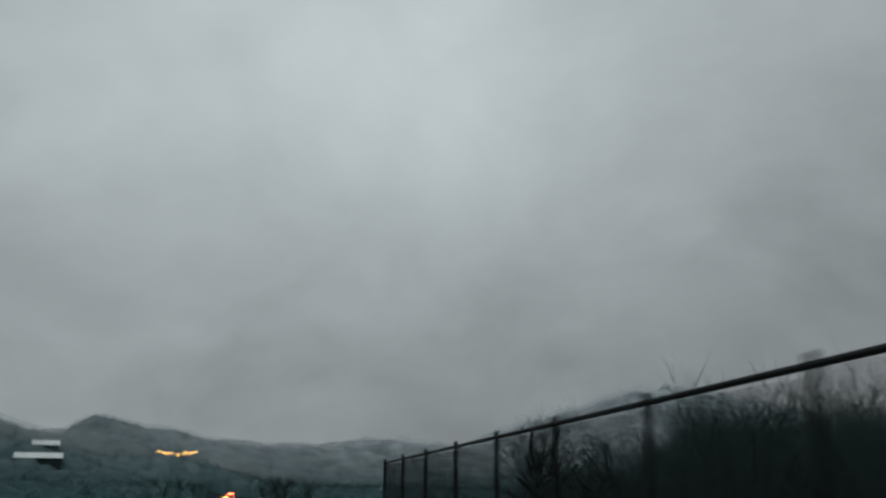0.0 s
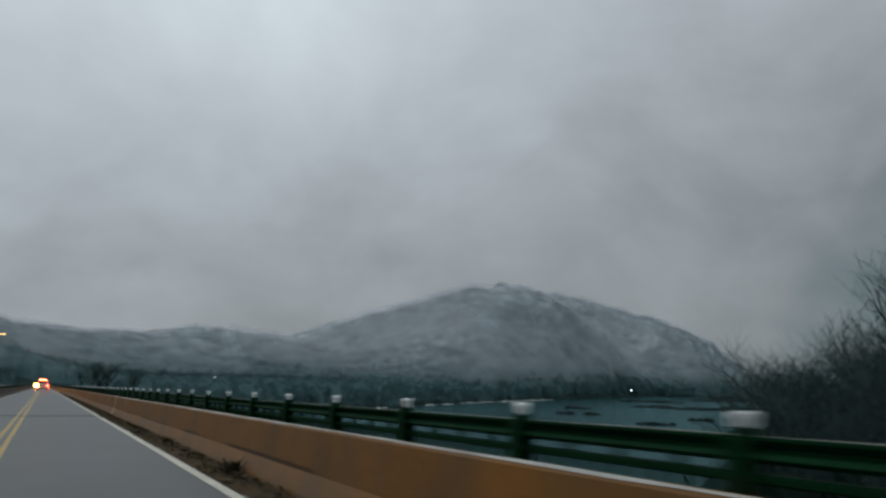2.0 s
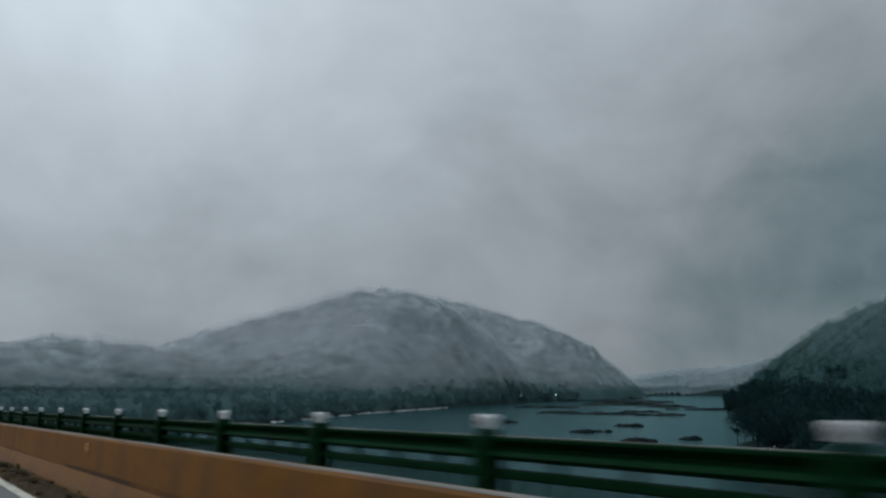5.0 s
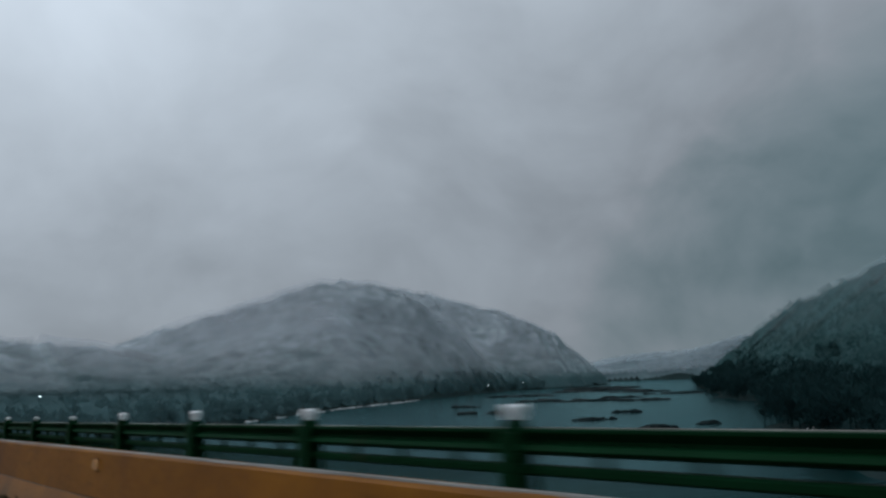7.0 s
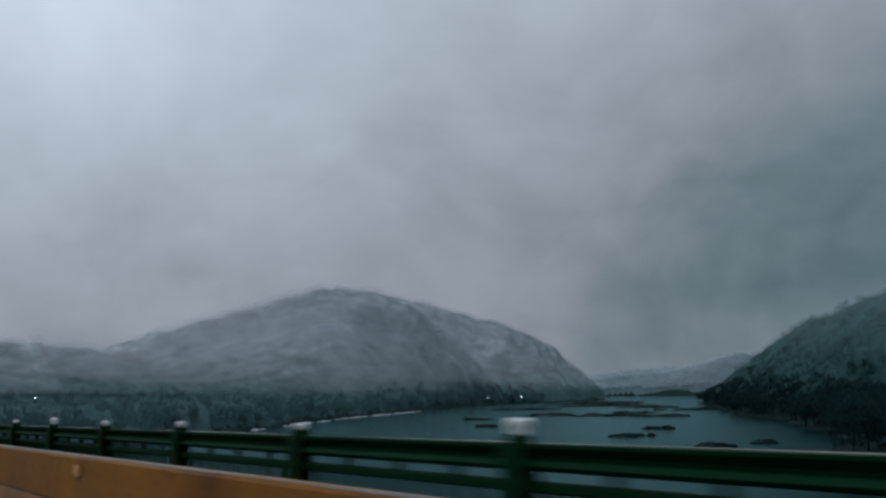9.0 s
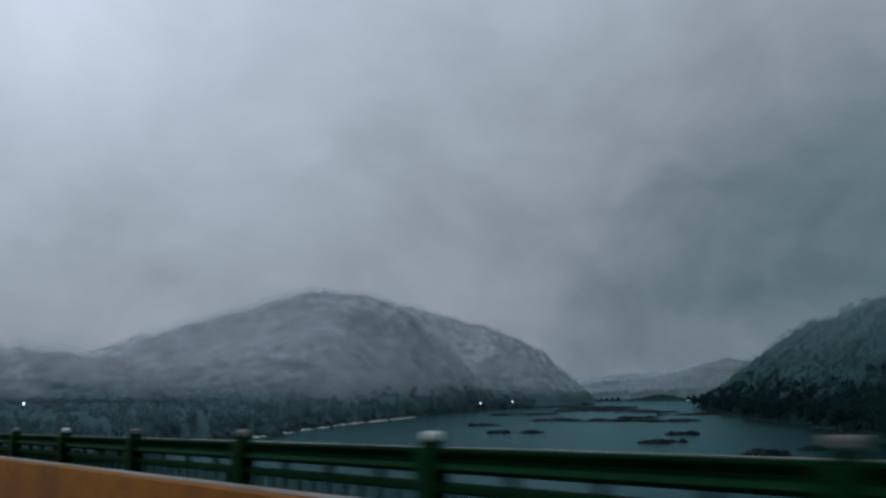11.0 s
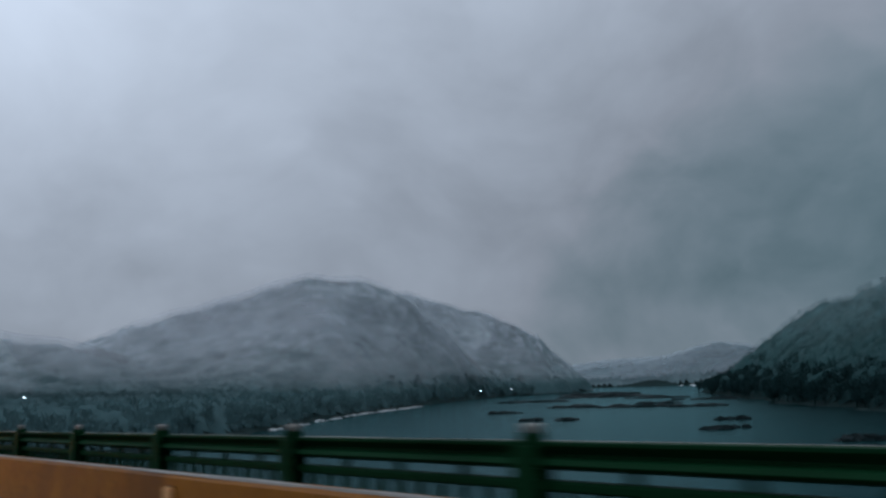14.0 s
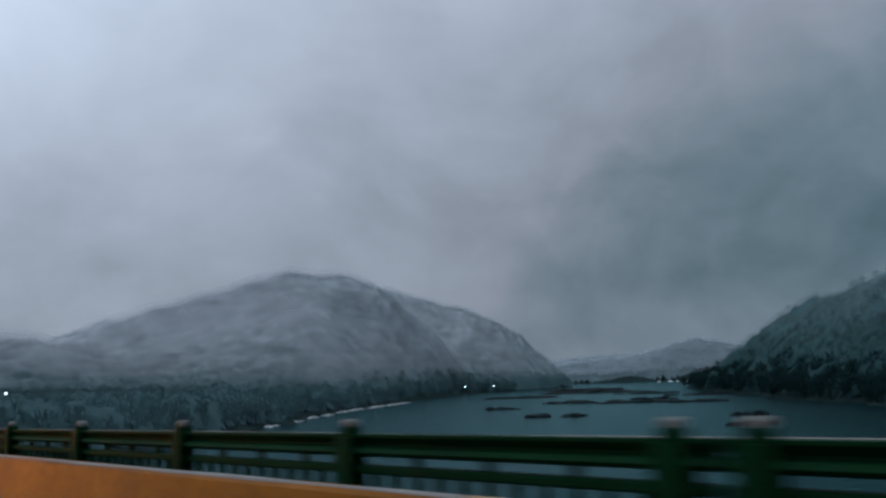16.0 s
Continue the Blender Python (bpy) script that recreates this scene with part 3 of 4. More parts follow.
structure("edge_line_right", extruded([(1.84, 0.006), (1.98, 0.006), (1.98, 0.001), (1.84, 0.001)], Y0, Y1, 10), LINE_WHITE, "white painted edge line")
structure("edge_line_left", extruded([(-3.42, 0.006), (-3.28, 0.006), (-3.28, 0.001), (-3.42, 0.001)], Y0, Y1, 10), LINE_WHITE, "white painted edge line")
for i, x in enumerate((-1.02, -0.80)):
    structure("centre_line_%d" % (i + 1), extruded([(x, 0.006), (x + 0.1, 0.006), (x + 0.1, 0.001), (x, 0.001)], Y0, Y1, 10), LINE_YELLOW, "worn yellow centre line")
for i, y in enumerate(JOINTS):
    structure("expansion_joint_%d" % (i + 1), boxes(((-3.6, y - 0.07, deck_z(y) + 0.002), (2.42, y + 0.07, deck_z(y) + 0.012))), RUBBER, "dark expansion joint across the road")
for nm, a, b in (("right", 2.0, 2.44), ("left", -3.62, -3.44)):
    ob = structure("grit_strip_" + nm, extruded([(a, 0.004), (a + 0.1, 0.018), ((a + b) / 2, 0.03), (b, 0.05), (b, 0.0)], Y0, Y1, 0.3, True, 0.016, 3), GRIT, "dark grit and wet leaf litter along the kerb")

# jersey barriers, cast in lengths between the deck joints
BARRIER = [(2.44, 0.0), (2.46, 0.075), (2.56, 0.30), (2.60, 0.74), (2.615, 0.765), (2.73, 0.765), (2.745, 0.74), (2.86, 0.30), (2.95, 0.075), (2.96, 0.0)]
BARRIER_TOP = [(2.612, 0.762), (2.622, 0.773), (2.662, 0.774), (2.676, 0.763)]


def mirrored(profile, about):
    return [(2 * about - x, z) for x, z in profile][::-1]


MID = -0.53
lengths = [(Y0, COVERS[0] - 0.2), (COVERS[0] + 0.2, COVERS[1] - 0.2), (COVERS[1] + 0.2, Y1)]
for k, (a, b) in enumerate(lengths):
    for prof, top, nm in ((BARRIER, BARRIER_TOP, "right"), (mirrored(BARRIER, MID), mirrored(BARRIER_TOP, MID), "left")):
        t = thing("concrete_barrier", (0, 0, 0), "rust-stained orange-brown concrete traffic barrier along the road" if nm == "right" else "dark concrete traffic barrier along the road", "barrier", "bridge barriers")
        part("body", extruded(prof, a, b, 3.0, True, 0.003, k), CONCRETE_RUST if nm == "right" else DIM_CONCRETE, t)
        part("snow_strip", extruded(top, a, b, 0.6, True, 0.004, k + 9), SLUSH if k == 0 else WET_SLUSH, t, "thin wet snow along the top")
for y in COVERS:
    for prof, nm in ((BARRIER, "right"), (mirrored(BARRIER, MID), "left")):
        t = thing("barrier_joint_cover", (0, 0, 0), "pale steel cover plate over the barrier joint", "cover plate", "barrier joint covers")
        part("plate", extruded(prof, y - 0.2, y + 0.2, 1), PLATE, t)
        for z in (0.2, 0.6):
            part("bolt", boxes(((2.53 if nm == "right" else -3.62, y - 0.02, deck_z(y) + z), (2.56 if nm == "right" else -3.58, y + 0.02, deck_z(y) + z + 0.04)), bevel=0.006), STEEL, t)

# amber reflectors on the barrier face
bm = boxes(((-0.03, -0.06, -0.05), (0.012, 0.06, 0.05)), bevel=0.01)
first = thing("barrier_reflector", (2.575, 5.8, deck_z(5.8) + 0.63), "small amber reflector on the barrier face", "reflector", "barrier reflectors")
part("lens", bm, AMBER_REFLECTOR, first)
part("bracket", boxes(((0.0, -0.02, -0.08), (0.02, 0.02, 0.06)), bevel=0.004), STEEL, first)
for y in (33.0, 59.8, 67.6, 86.6, 113.3, 118.6, 140.0):
    copy_thing(first, pose(2.575, y, deck_z(y) + 0.63))

# ---- old green bridge railing ----
RX = 3.335
TOP_RAIL = [(RX - 0.05, 0.985), (RX + 0.07, 0.985), (RX + 0.07, 0.845), (RX + 0.0, 0.845), (RX - 0.045, 0.857), (RX - 0.064, 0.875), (RX - 0.05, 0.897), (RX - 0.005, 0.912), (RX - 0.005, 0.925), (RX - 0.05, 0.968)]
LOW_RAIL = [(RX - 0.04, 0.783), (RX - 0.025, 0.795), (RX + 0.04, 0.795), (RX + 0.04, 0.74), (RX - 0.025, 0.74), (RX - 0.04, 0.752)]
FOOT_RAIL = [(RX - 0.04, 0.48), (RX + 0.05, 0.48), (RX + 0.05, 0.42), (RX - 0.04, 0.42)]
RAIL_SNOW = [(RX + 0.045, 0.9845), (RX + 0.048, 0.9875), (RX + 0.06, 0.988), (RX + 0.067, 0.9845)]


def post_mesh(sign):
    bm = boxes(((-0.085, -0.085, 0), (-0.065, 0.085, 0.97)), ((0.03, -0.085, 0), (0.05, 0.085, 0.97)), ((-0.066, -0.012, 0), (0.031, 0.012, 0.965)), ((-0.13, -0.13, 0), (0.12, 0.13, 0.03)), bevel=0.004)
    box(bm, (-0.066, -0.052, 0.90), (0.042, 0.052, 1.035), 0.012)
    if sign < 0:
        bmesh.ops.rotate(bm, verts=bm.verts, cent=(0, 0, 0), matrix=Matrix.Rotation(math.pi, 3, "Z"))
    return finish(bm, "post", GREEN)


def snow_cap(seed, rings):
    """A wind-packed lump: narrow on the post's head, wider above, softly rounded."""
    rnd = random.Random(seed)
    bm = bmesh.new()
    n = 12
    prev = None
    for z, r in rings:
        ring = []
        for k in range(n):
            a = 2 * math.pi * (k + 0.5) / n
            c, s = math.cos(a), math.sin(a)
            p = 4
            rr = r / (abs(c) ** p + abs(s) ** p) ** (1 / p) * rnd.uniform(0.94, 1.06)
            ring.append(bm.verts.new((c * rr, s * rr, z + rnd.uniform(-0.006, 0.006))))
        if prev:
            for k in range(n):
                bm.faces.new((prev[k], prev[(k + 1) % n], ring[(k + 1) % n], ring[k]))
        else:
            bm.faces.new(ring[::-1])
        prev = ring
    bm.faces.new(prev)
    return finish(bm, "snow_cap", SNOW, True)


POST_R, POST_L = post_mesh(1), post_mesh(-1)
STRUT = finish(boxes(((-0.014, -0.035, 0.785), (0.014, 0.035, 0.855)), bevel=0.004), "strut", GREEN)
BALUSTER = finish(boxes(((-0.018, -0.03, 0.06), (0.018, 0.03, 0.75)), bevel=0.003), "baluster", GREEN)
DEEP = [(1.0, 0.037), (1.03, 0.040), (1.065, 0.045), (1.098, 0.051), (1.11, 0.047), (1.115, 0.032)]
THIN = [(1.02, 0.04), (1.04, 0.043), (1.06, 0.046), (1.072, 0.042), (1.076, 0.028)]
CAPS = [snow_cap(i, DEEP) for i in range(7)]
LOW_CAPS = [snow_cap(i + 20, THIN) for i in range(7)]
DIRTY_CAPS = [snow_cap(i + 40, THIN) for i in range(7)]
for me in LOW_CAPS:
    me.materials[0] = OLD_SNOW
for me in DIRTY_CAPS:
    me.materials[0] = WET_SLUSH
spans = [([k * S for k in range(-30, 5)], Y0 + 50, JOINTS[0]), ([10.21 + k * S for k in range(0, 61)], JOINTS[0], 10.21 + 60 * S + 0.2),
         ([10.21 + 60 * S + 0.41 + k * S for k in range(0, 74)], 10.21 + 60 * S + 0.2, 345.0)]
for side_sign in (1, -1):
    for j, (posts, a, b) in enumerate(spans):
        t = thing("bridge_railing", (0, 0, 0), "old dark green steel bridge railing with snow-capped posts", "railing", "bridge railings")
        sx = (lambda pr: pr) if side_sign > 0 else (lambda pr: mirrored(pr, MID))
        part("top_rail", extruded(sx(TOP_RAIL), a + 0.03, b - 0.03, 12), GREEN, t)
        part("lower_rail", extruded(sx(LOW_RAIL), a + 0.03, b - 0.03, 12), GREEN, t)
        part("foot_rail", extruded(sx(FOOT_RAIL), a + 0.03, b - 0.03, 12), GREEN, t)
        part("snow_strip", extruded(sx(RAIL_SNOW), a + 0.03, b - 0.03, 0.8, True, 0.003, j), WET_SLUSH, t, "thin line of snow on the rail")
        for nm, me, n in (("strut", STRUT, 4), ("baluster", BALUSTER, 12)):
            spots = [p + S * k / n for p in posts for k in range(1, n) if side_sign > 0 and -50 < p < 190 and p + S * k / n < b - 0.3]
            for y in spots[:290]:
                bal = part(nm, me, GREEN, t)
                bal.location = (RX + 0.02, y, deck_z(y))
            if spots[290:]:
                rest = part(nm + "s", boxes(*(((RX + 0.02 - 0.016, y - 0.03, deck_z(y) + (0.785 if n == 4 else 0.06)), (RX + 0.02 + 0.016, y + 0.03, deck_z(y) + (0.855 if n == 4 else 0.75))) for y in spots[290:])), GREEN, t)
                tagged(rest, kind="stuff")
        for i, y in enumerate(posts):
            x = RX - 0.02 if side_sign > 0 else 2 * MID - RX + 0.02
            p = part("post", POST_R if side_sign > 0 else POST_L, GREEN, t)
            p.location = (x, y, deck_z(y))
            c = part("snow_cap", (CAPS if y < 62 or i % 4 == 1 and y < 105 else DIRTY_CAPS if y > 140 or y > 100 and i % 3 else LOW_CAPS)[(i * 3 + j) % 7], SNOW, p, "white snow cap" if i == 0 else "")
            c.rotation_euler = (0, 0, (i * 37 % 4) * math.pi / 2)
            c.location = (-0.012 if side_sign > 0 else 0.012, 0, 0)

# ---- chain-link fence above the first bays of the railing ----
FX, FH = 3.47, 2.02


def wire_panel():
    """Woven diagonal wires of one bay as thin three-sided rods."""
    verts, faces = [], []
    w, z0, z1, pitch = S, 0.05, FH - 0.03, 0.075

    def rod(y1, za, y2, zb, r, x):
        d = Vector((0, y2 - y1, zb - za)).normalized()
        n = Vector((0, -d.z, d.y))
        k = len(verts)
        for y, z in ((y1, za), (y2, zb)):
            for c, s in ((1, 0), (-0.5, 0.87), (-0.5, -0.87)):
                verts.append((x + s * r, y + n.y * c * r, z + n.z * c * r))
        for a in range(3):
            b = (a + 1) % 3
            faces.append((k + a, k + b, k + 3 + b, k + 3 + a))

    h = z1 - z0
    m = int((w + h) / pitch)
    for i in range(m):
        s = i * pitch
        a, b = max(0, s - h), min(s, w)
        if b - a > 0.02:
            rod(a, z0 + s - a, b, z0 + s - b, 0.0035, 0.003)
            rod(w - a, z0 + s - a, w - b, z0 + s - b, 0.0035, -0.003)
    return mesh_of("wire_mesh", verts, faces, FENCE)


def tube(bm, a, b, r0, r1, n=8):
    a, b = Vector(a), Vector(b)
    q = (b - a).to_track_quat("Z", "Y").to_matrix().to_4x4()
    bmesh.ops.create_cone(bm, cap_ends=True, segments=n, radius1=r0, radius2=r1, depth=(b - a).length, matrix=Matrix.Translation((a + b) / 2) @ q)


fence = thing("chain_link_fence", (0, 0, 0), "dark galvanised chain-link fence fixed along the bridge railing", "fence")
WIRES = wire_panel()
bm = bmesh.new()
tube(bm, (0, 0, -0.3), (0, 0, FH + 0.06), 0.034, 0.034, 10)
tube(bm, (0, 0, FH + 0.06), (0, 0, FH + 0.09), 0.042, 0.02, 10)
FPOST = finish(bm, "fence_post", FENCE, False)
FEND = -38.9
FBAYS = 20
for i in range(FBAYS + 1):
    y = FEND - i * 2.41
    part("fence_post", FPOST, STEEL, fence).location = (FX, y, deck_z(y))
    if i < FBAYS:
        w = part("wire_mesh", WIRES, STEEL, fence)
        w.location = (FX, y - 2.41, deck_z(y))
bm = bmesh.new()
tube(bm, (FX, FEND, deck_z(FEND) + FH), (FX, FEND - FBAYS * 2.41, deck_z(FEND - FBAYS * 2.41) + FH), 0.028, 0.028, 8)
part("top_tube", bm, FENCE, fence)

# ---- dead weeds at the foot of the barrier ----


def weed(seed, n, tall):
    rnd = random.Random(seed)
    verts, faces = [], []
    for _ in range(n):
        a, r, h = rnd.uniform(0, 6.28), rnd.uniform(0, 0.09), rnd.uniform(0.3, 1) * tall
        lx, ly = math.cos(a) * rnd.uniform(0.2, 1.3) * h * 0.7, math.sin(a) * rnd.uniform(0.2, 1.3) * h
        x, y, w = math.cos(a) * r, math.sin(a) * r, rnd.uniform(0.006, 0.014)
        k = len(verts)
        verts += [(x - w, y, 0), (x + w, y, 0), (x + lx * 0.5 - w, y + ly * 0.5, h * 0.7), (x + lx * 0.5 + w, y + ly * 0.5, h * 0.7), (x + lx, y + ly, h), (x, y + w, 0), (x + lx * 0.5, y + ly * 0.5 + w, h * 0.7)]
        faces += [(k, k + 1, k + 3, k + 2), (k + 2, k + 3, k + 4), (k + 1, k + 5, k + 6, k + 3), (k + 3, k + 6, k + 4)]
    return mesh_of("stems", verts, faces, WEED)


for i, (y, tall, n) in enumerate(((-23.5, 0.22, 60), (-21.2, 0.10, 25), (-15.6, 0.24, 70), (-8.6, 0.16, 40), (-2.0, 0.1, 25), (19.5, 0.12, 30), (-30.6, 0.2, 50), (-34.0, 0.12, 30))):
    t = thing("dead_weed", (2.32, y, deck_z(y) + 0.02), "brown dead weed tuft growing out of the roadside grit", "weed", "roadside weeds")
    part("stems", weed(i, n, tall), WEED, t)

# ---- woods on the valley sides ----


def tuft_templates(count, tris, wide, tall, seed, fine=1.0):
    """Small bare crowns: many thin slivers that fan upward round a stem."""
    rnd = np.random.RandomState(seed)
    out = []
    for _ in range(count):
        u = rnd.normal(size=(tris, 3))
        u /= np.linalg.norm(u, axis=1)[:, None]
        r = rnd.uniform(0.25, 1, tris) ** 0.5
        c = u * r[:, None] * [wide / 2, wide / 2, tall * 0.36] + [0, 0, tall * 0.62]
        d = u * [1, 1, 0.6] + rnd.normal(size=(tris, 3)) * 0.45 + [0, 0, 0.6]
        d /= np.linalg.norm(d, axis=1)[:, None]
        e = np.cross(d, rnd.normal(size=(tris, 3)))
        e /= np.linalg.norm(e, axis=1)[:, None]
        ln, wd = rnd.uniform(0.12, 0.26, tris)[:, None] * tall, rnd.uniform(0.035, 0.08, tris)[:, None] * tall * fine
        t = np.stack([c - d * ln / 2 - e * wd, c - d * ln / 2 + e * wd, c + d * ln / 2], 1)
        a = rnd.uniform(0, 6.28)
        stem = np.array([[[-0.02 * tall, 0, -1], [0.02 * tall, 0, -1], [0, 0, tall * 0.8]], [[0, -0.02 * tall, -1], [0, 0.02 * tall, -1], [0, 0, tall * 0.8]]])
        out.append(np.concatenate([t, stem]))
    return out


def woods(name, pts, templates, sizes, mat, label):
    rnd = np.random.RandomState(len(pts))
    chunks = []
    for (x, y, z), s in zip(pts, sizes):
        a = rnd.uniform(0, 6.28)
        m = np.array([[math.cos(a), -math.sin(a), 0], [math.sin(a), math.cos(a), 0], [0, 0, 1]]) * s
        chunks.append(templates[rnd.randint(len(templates))] @ m.T + [x, y, z])
    v = np.concatenate(chunks).reshape(-1, 3)
    me = bpy.data.meshes.new(name)
    me.vertices.add(len(v))
    me.vertices.foreach_set("co", v.ravel())
    me.loops.add(len(v))
    me.loops.foreach_set("vertex_index", np.arange(len(v), dtype=np.int32))
    me.polygons.add(len(v) // 3)
    me.polygons.foreach_set("loop_start", np.arange(0, len(v), 3, dtype=np.int32))
    me.update(calc_edges=True)
    me.validate()
    me.materials.append(mat)
    return tagged(new(name, me), label, "litter" if name == "leaf_litter" else "woods", "", "stuff")


def scatter(x0, x1, y0, y1, spacing, keep, seed, edge=3):
    rnd = np.random.RandomState(seed)
    xs, ys = np.meshgrid(np.arange(x0, x1, spacing), np.arange(y0, y1, spacing), indexing="ij")
    xs = xs.ravel() + rnd.uniform(-0.5, 0.5, xs.size) * spacing
    ys = ys.ravel() + rnd.uniform(-0.5, 0.5, ys.size) * spacing
    z, inland = land(xs, ys)
    ok = (inland > edge) & ~((np.abs(xs) < 11) & (ys > 280) & (ys < 470)) & keep(xs, ys, z, inland)
    return np.stack([xs, ys, z], 1)[ok], rnd


def canopy(name, x0, x1, y0, y1, step, cell, keep, mat, label, tall=8.0, seed=0, edge=8.0):
    """The closed roof of a far wood: one sheet of uneven crowns that meets the ground at its edges."""
    xs, ys = np.meshgrid(np.arange(x0, x1, step), np.arange(y0, y1, step), indexing="ij")
    z, inland = land(xs, ys)
    rnd = np.random.RandomState(seed)
    n = 4096
    jx, jy, jh, jr = rnd.uniform(0.1, 0.9, n), rnd.uniform(0.1, 0.9, n), rnd.uniform(0.55, 1.0, n), rnd.uniform(0.55, 0.85, n)
    ci, cj = np.floor(xs / cell).astype(int), np.floor(ys / cell).astype(int)
    up = np.zeros(xs.shape)
    for di in (-1, 0, 1):
        for dj in (-1, 0, 1):
            a, b = ci + di, cj + dj
            k = (a * 73 + b * 1471 + (a * b) * 17) % n
            d = np.hypot(xs - (a + jx[k]) * cell, ys - (b + jy[k]) * cell) / (cell * jr[k])
            up = np.maximum(up, jh[k] * np.clip(1 - d * d, 0, 1) ** 0.8)
    ripple = 0.12 * np.sin(xs * 1.9 + ys * 0.7) + 0.1 * np.sin(ys * 2.3 - xs)
    road = np.maximum(np.clip((np.abs(xs) - 12) / 7, 0, 1), np.clip(np.abs(ys - 375) / 8 - 12, 0, 1))
    top = z + (tall * (0.35 + 0.65 * up) + ripple * 4) * np.clip((inland - 4) / edge, 0, 1) * road - 0.5 - 1.5 * (1 - road)
    ok = keep(xs, ys, z, inland) & (inland > 3) & ~((np.abs(xs) < 12) & (ys > 280) & (ys < 470))
    idx = np.arange(xs.size).reshape(xs.shape)
    q = np.stack([idx[:-1, :-1], idx[1:, :-1], idx[1:, 1:], idx[:-1, 1:]], -1)
    good = ok[:-1, :-1] & ok[1:, :-1] & ok[1:, 1:] & ok[:-1, 1:]
    q = q[good]
    used, inv = np.unique(q, return_inverse=True)
    v = np.stack([xs, ys, top], -1).reshape(-1, 3)[used]
    me = mesh_of(name, v.tolist(), inv.reshape(-1, 4).tolist(), mat)
    me.polygons.foreach_set("use_smooth", np.ones(len(me.polygons), dtype=bool))
    return tagged(new(name, me), label, "woods", "", "stuff")


def thinning(x, y, near, far):
    """A depth inland that varies from tree to tree, so that a belt of trees thins out."""
    return near + (far - near) * np.mod(np.sin(x * 12.9 + y * 78.2) * 437.58, 1.0) ** 2.2


def left_side(x, y):
    return side(LEFT_BANK, x, y) > -20


# the mountain faces the bridge: keep what can be seen from the river
FULL = tuft_templates(14, 100, 8.0, 14.0, 9, 0.4)
SPRAYS = tuft_templates(14, 30, 8.5, 11.0, 21, 0.22)
pts, rnd = scatter(-250, 1120, 180, 1130, 8.0, lambda x, y, z, i: left_side(x, y) & (i > 40), 1)
pts[:, 2] += 2.5
woods("mountain_woods", pts, SPRAYS, rnd.uniform(0.5, 0.8, len(pts)), TWIGS_L, "rime-frosted bare winter woods covering the mountain")
pts, rnd = scatter(60, 900, -90, 800, 7.0, lambda x, y, z, i: (~left_side(x, y)) & (i < 330) & (x > 150) & (i > 30), 2)
pts[:, 2] += 2.5
woods("river_hill_woods", pts, SPRAYS, rnd.uniform(0.55, 0.9, len(pts)), TWIGS_R, "dark bare winter woods on the river hill")
pts, rnd = scatter(-200, 800, 150, 1000, 5.2, lambda x, y, z, i: left_side(x, y) & (i < thinning(x, y, 8, 46)) & (z < 0), 11)
woods("shore_woods", pts, FULL, rnd.uniform(0.4, 0.85, len(pts)), TWIGS_SHORE, "dark bare trees along the far river bank")
pts, rnd = scatter(60, 860, 40, 720, 5.0, lambda x, y, z, i: (~left_side(x, y)) & (i < thinning(x, y, 6, 48)) & (x > 170) & (z < thinning(y, x, -8, 14)), 12, 0)
woods("hill_foot_woods", pts, FULL, rnd.uniform(0.6, 1.0, len(pts)), TWIGS_R, "dark bare trees at the foot of the river hill")
canopy("mountain_canopy", -250, 1120, 120, 1130, 3.3, 9.5, lambda x, y, z, i: left_side(x, y), WOODS_L, "rime-frosted crowns of the closed mountain woods", 8.5, 1)
canopy("river_hill_canopy", 80, 900, -60, 800, 3.3, 9.0, lambda x, y, z, i: ~left_side(x, y) & (i < 330), WOODS_R, "dark bare crowns of the river hill woods", 8.0, 2)
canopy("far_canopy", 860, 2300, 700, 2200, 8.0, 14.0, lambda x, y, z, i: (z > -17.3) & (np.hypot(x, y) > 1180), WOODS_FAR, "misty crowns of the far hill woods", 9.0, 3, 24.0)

# ---- thin mist hanging in layers over the wooded slopes ----


def mist(x0, x1, y0, y1, heights, low, keep, mat, seed):
    """Thin layers of hanging mist that follow the slope at some heights over its crowns, down to the level low."""
    step = 9.0
    xs, ys = np.meshgrid(np.arange(x0, x1, step), np.arange(y0, y1, step), indexing="ij")
    z, inland = land(xs, ys)
    for _ in range(3):
        z[1:-1, 1:-1] = (z[1:-1, 1:-1] * 2 + z[2:, 1:-1] + z[:-2, 1:-1] + z[1:-1, 2:] + z[1:-1, :-2]) / 6
    idx = np.arange(xs.size).reshape(xs.shape)
    quad = np.stack([idx[:-1, :-1], idx[1:, :-1], idx[1:, 1:], idx[:-1, 1:]], -1)
    verts, faces, first = [], [], 0
    for k, h in enumerate(heights):
        wave = 0.8 * np.sin(xs * 0.03 + seed + k) * np.sin(ys * 0.026 + 2 * k)
        top = z + h + wave
        ok = keep(xs, ys) & (inland > 8) & (top > low)
        q = quad[ok[:-1, :-1] & ok[1:, :-1] & ok[1:, 1:] & ok[:-1, 1:]]
        used, inv = np.unique(q, return_inverse=True)
        verts.append(np.stack([xs, ys, top], -1).reshape(-1, 3)[used])
        faces.append(inv.reshape(-1, 4) + first)
        first += len(used)
    me = mesh_of("mist", np.concatenate(verts).tolist(), np.concatenate(faces).tolist(), mat)
    me.polygons.foreach_set("use_smooth", np.ones(len(me.polygons), dtype=bool))
    return tagged(new("mist", me), "thin pale mist hanging over the wooded slope", "mist", "", "stuff")


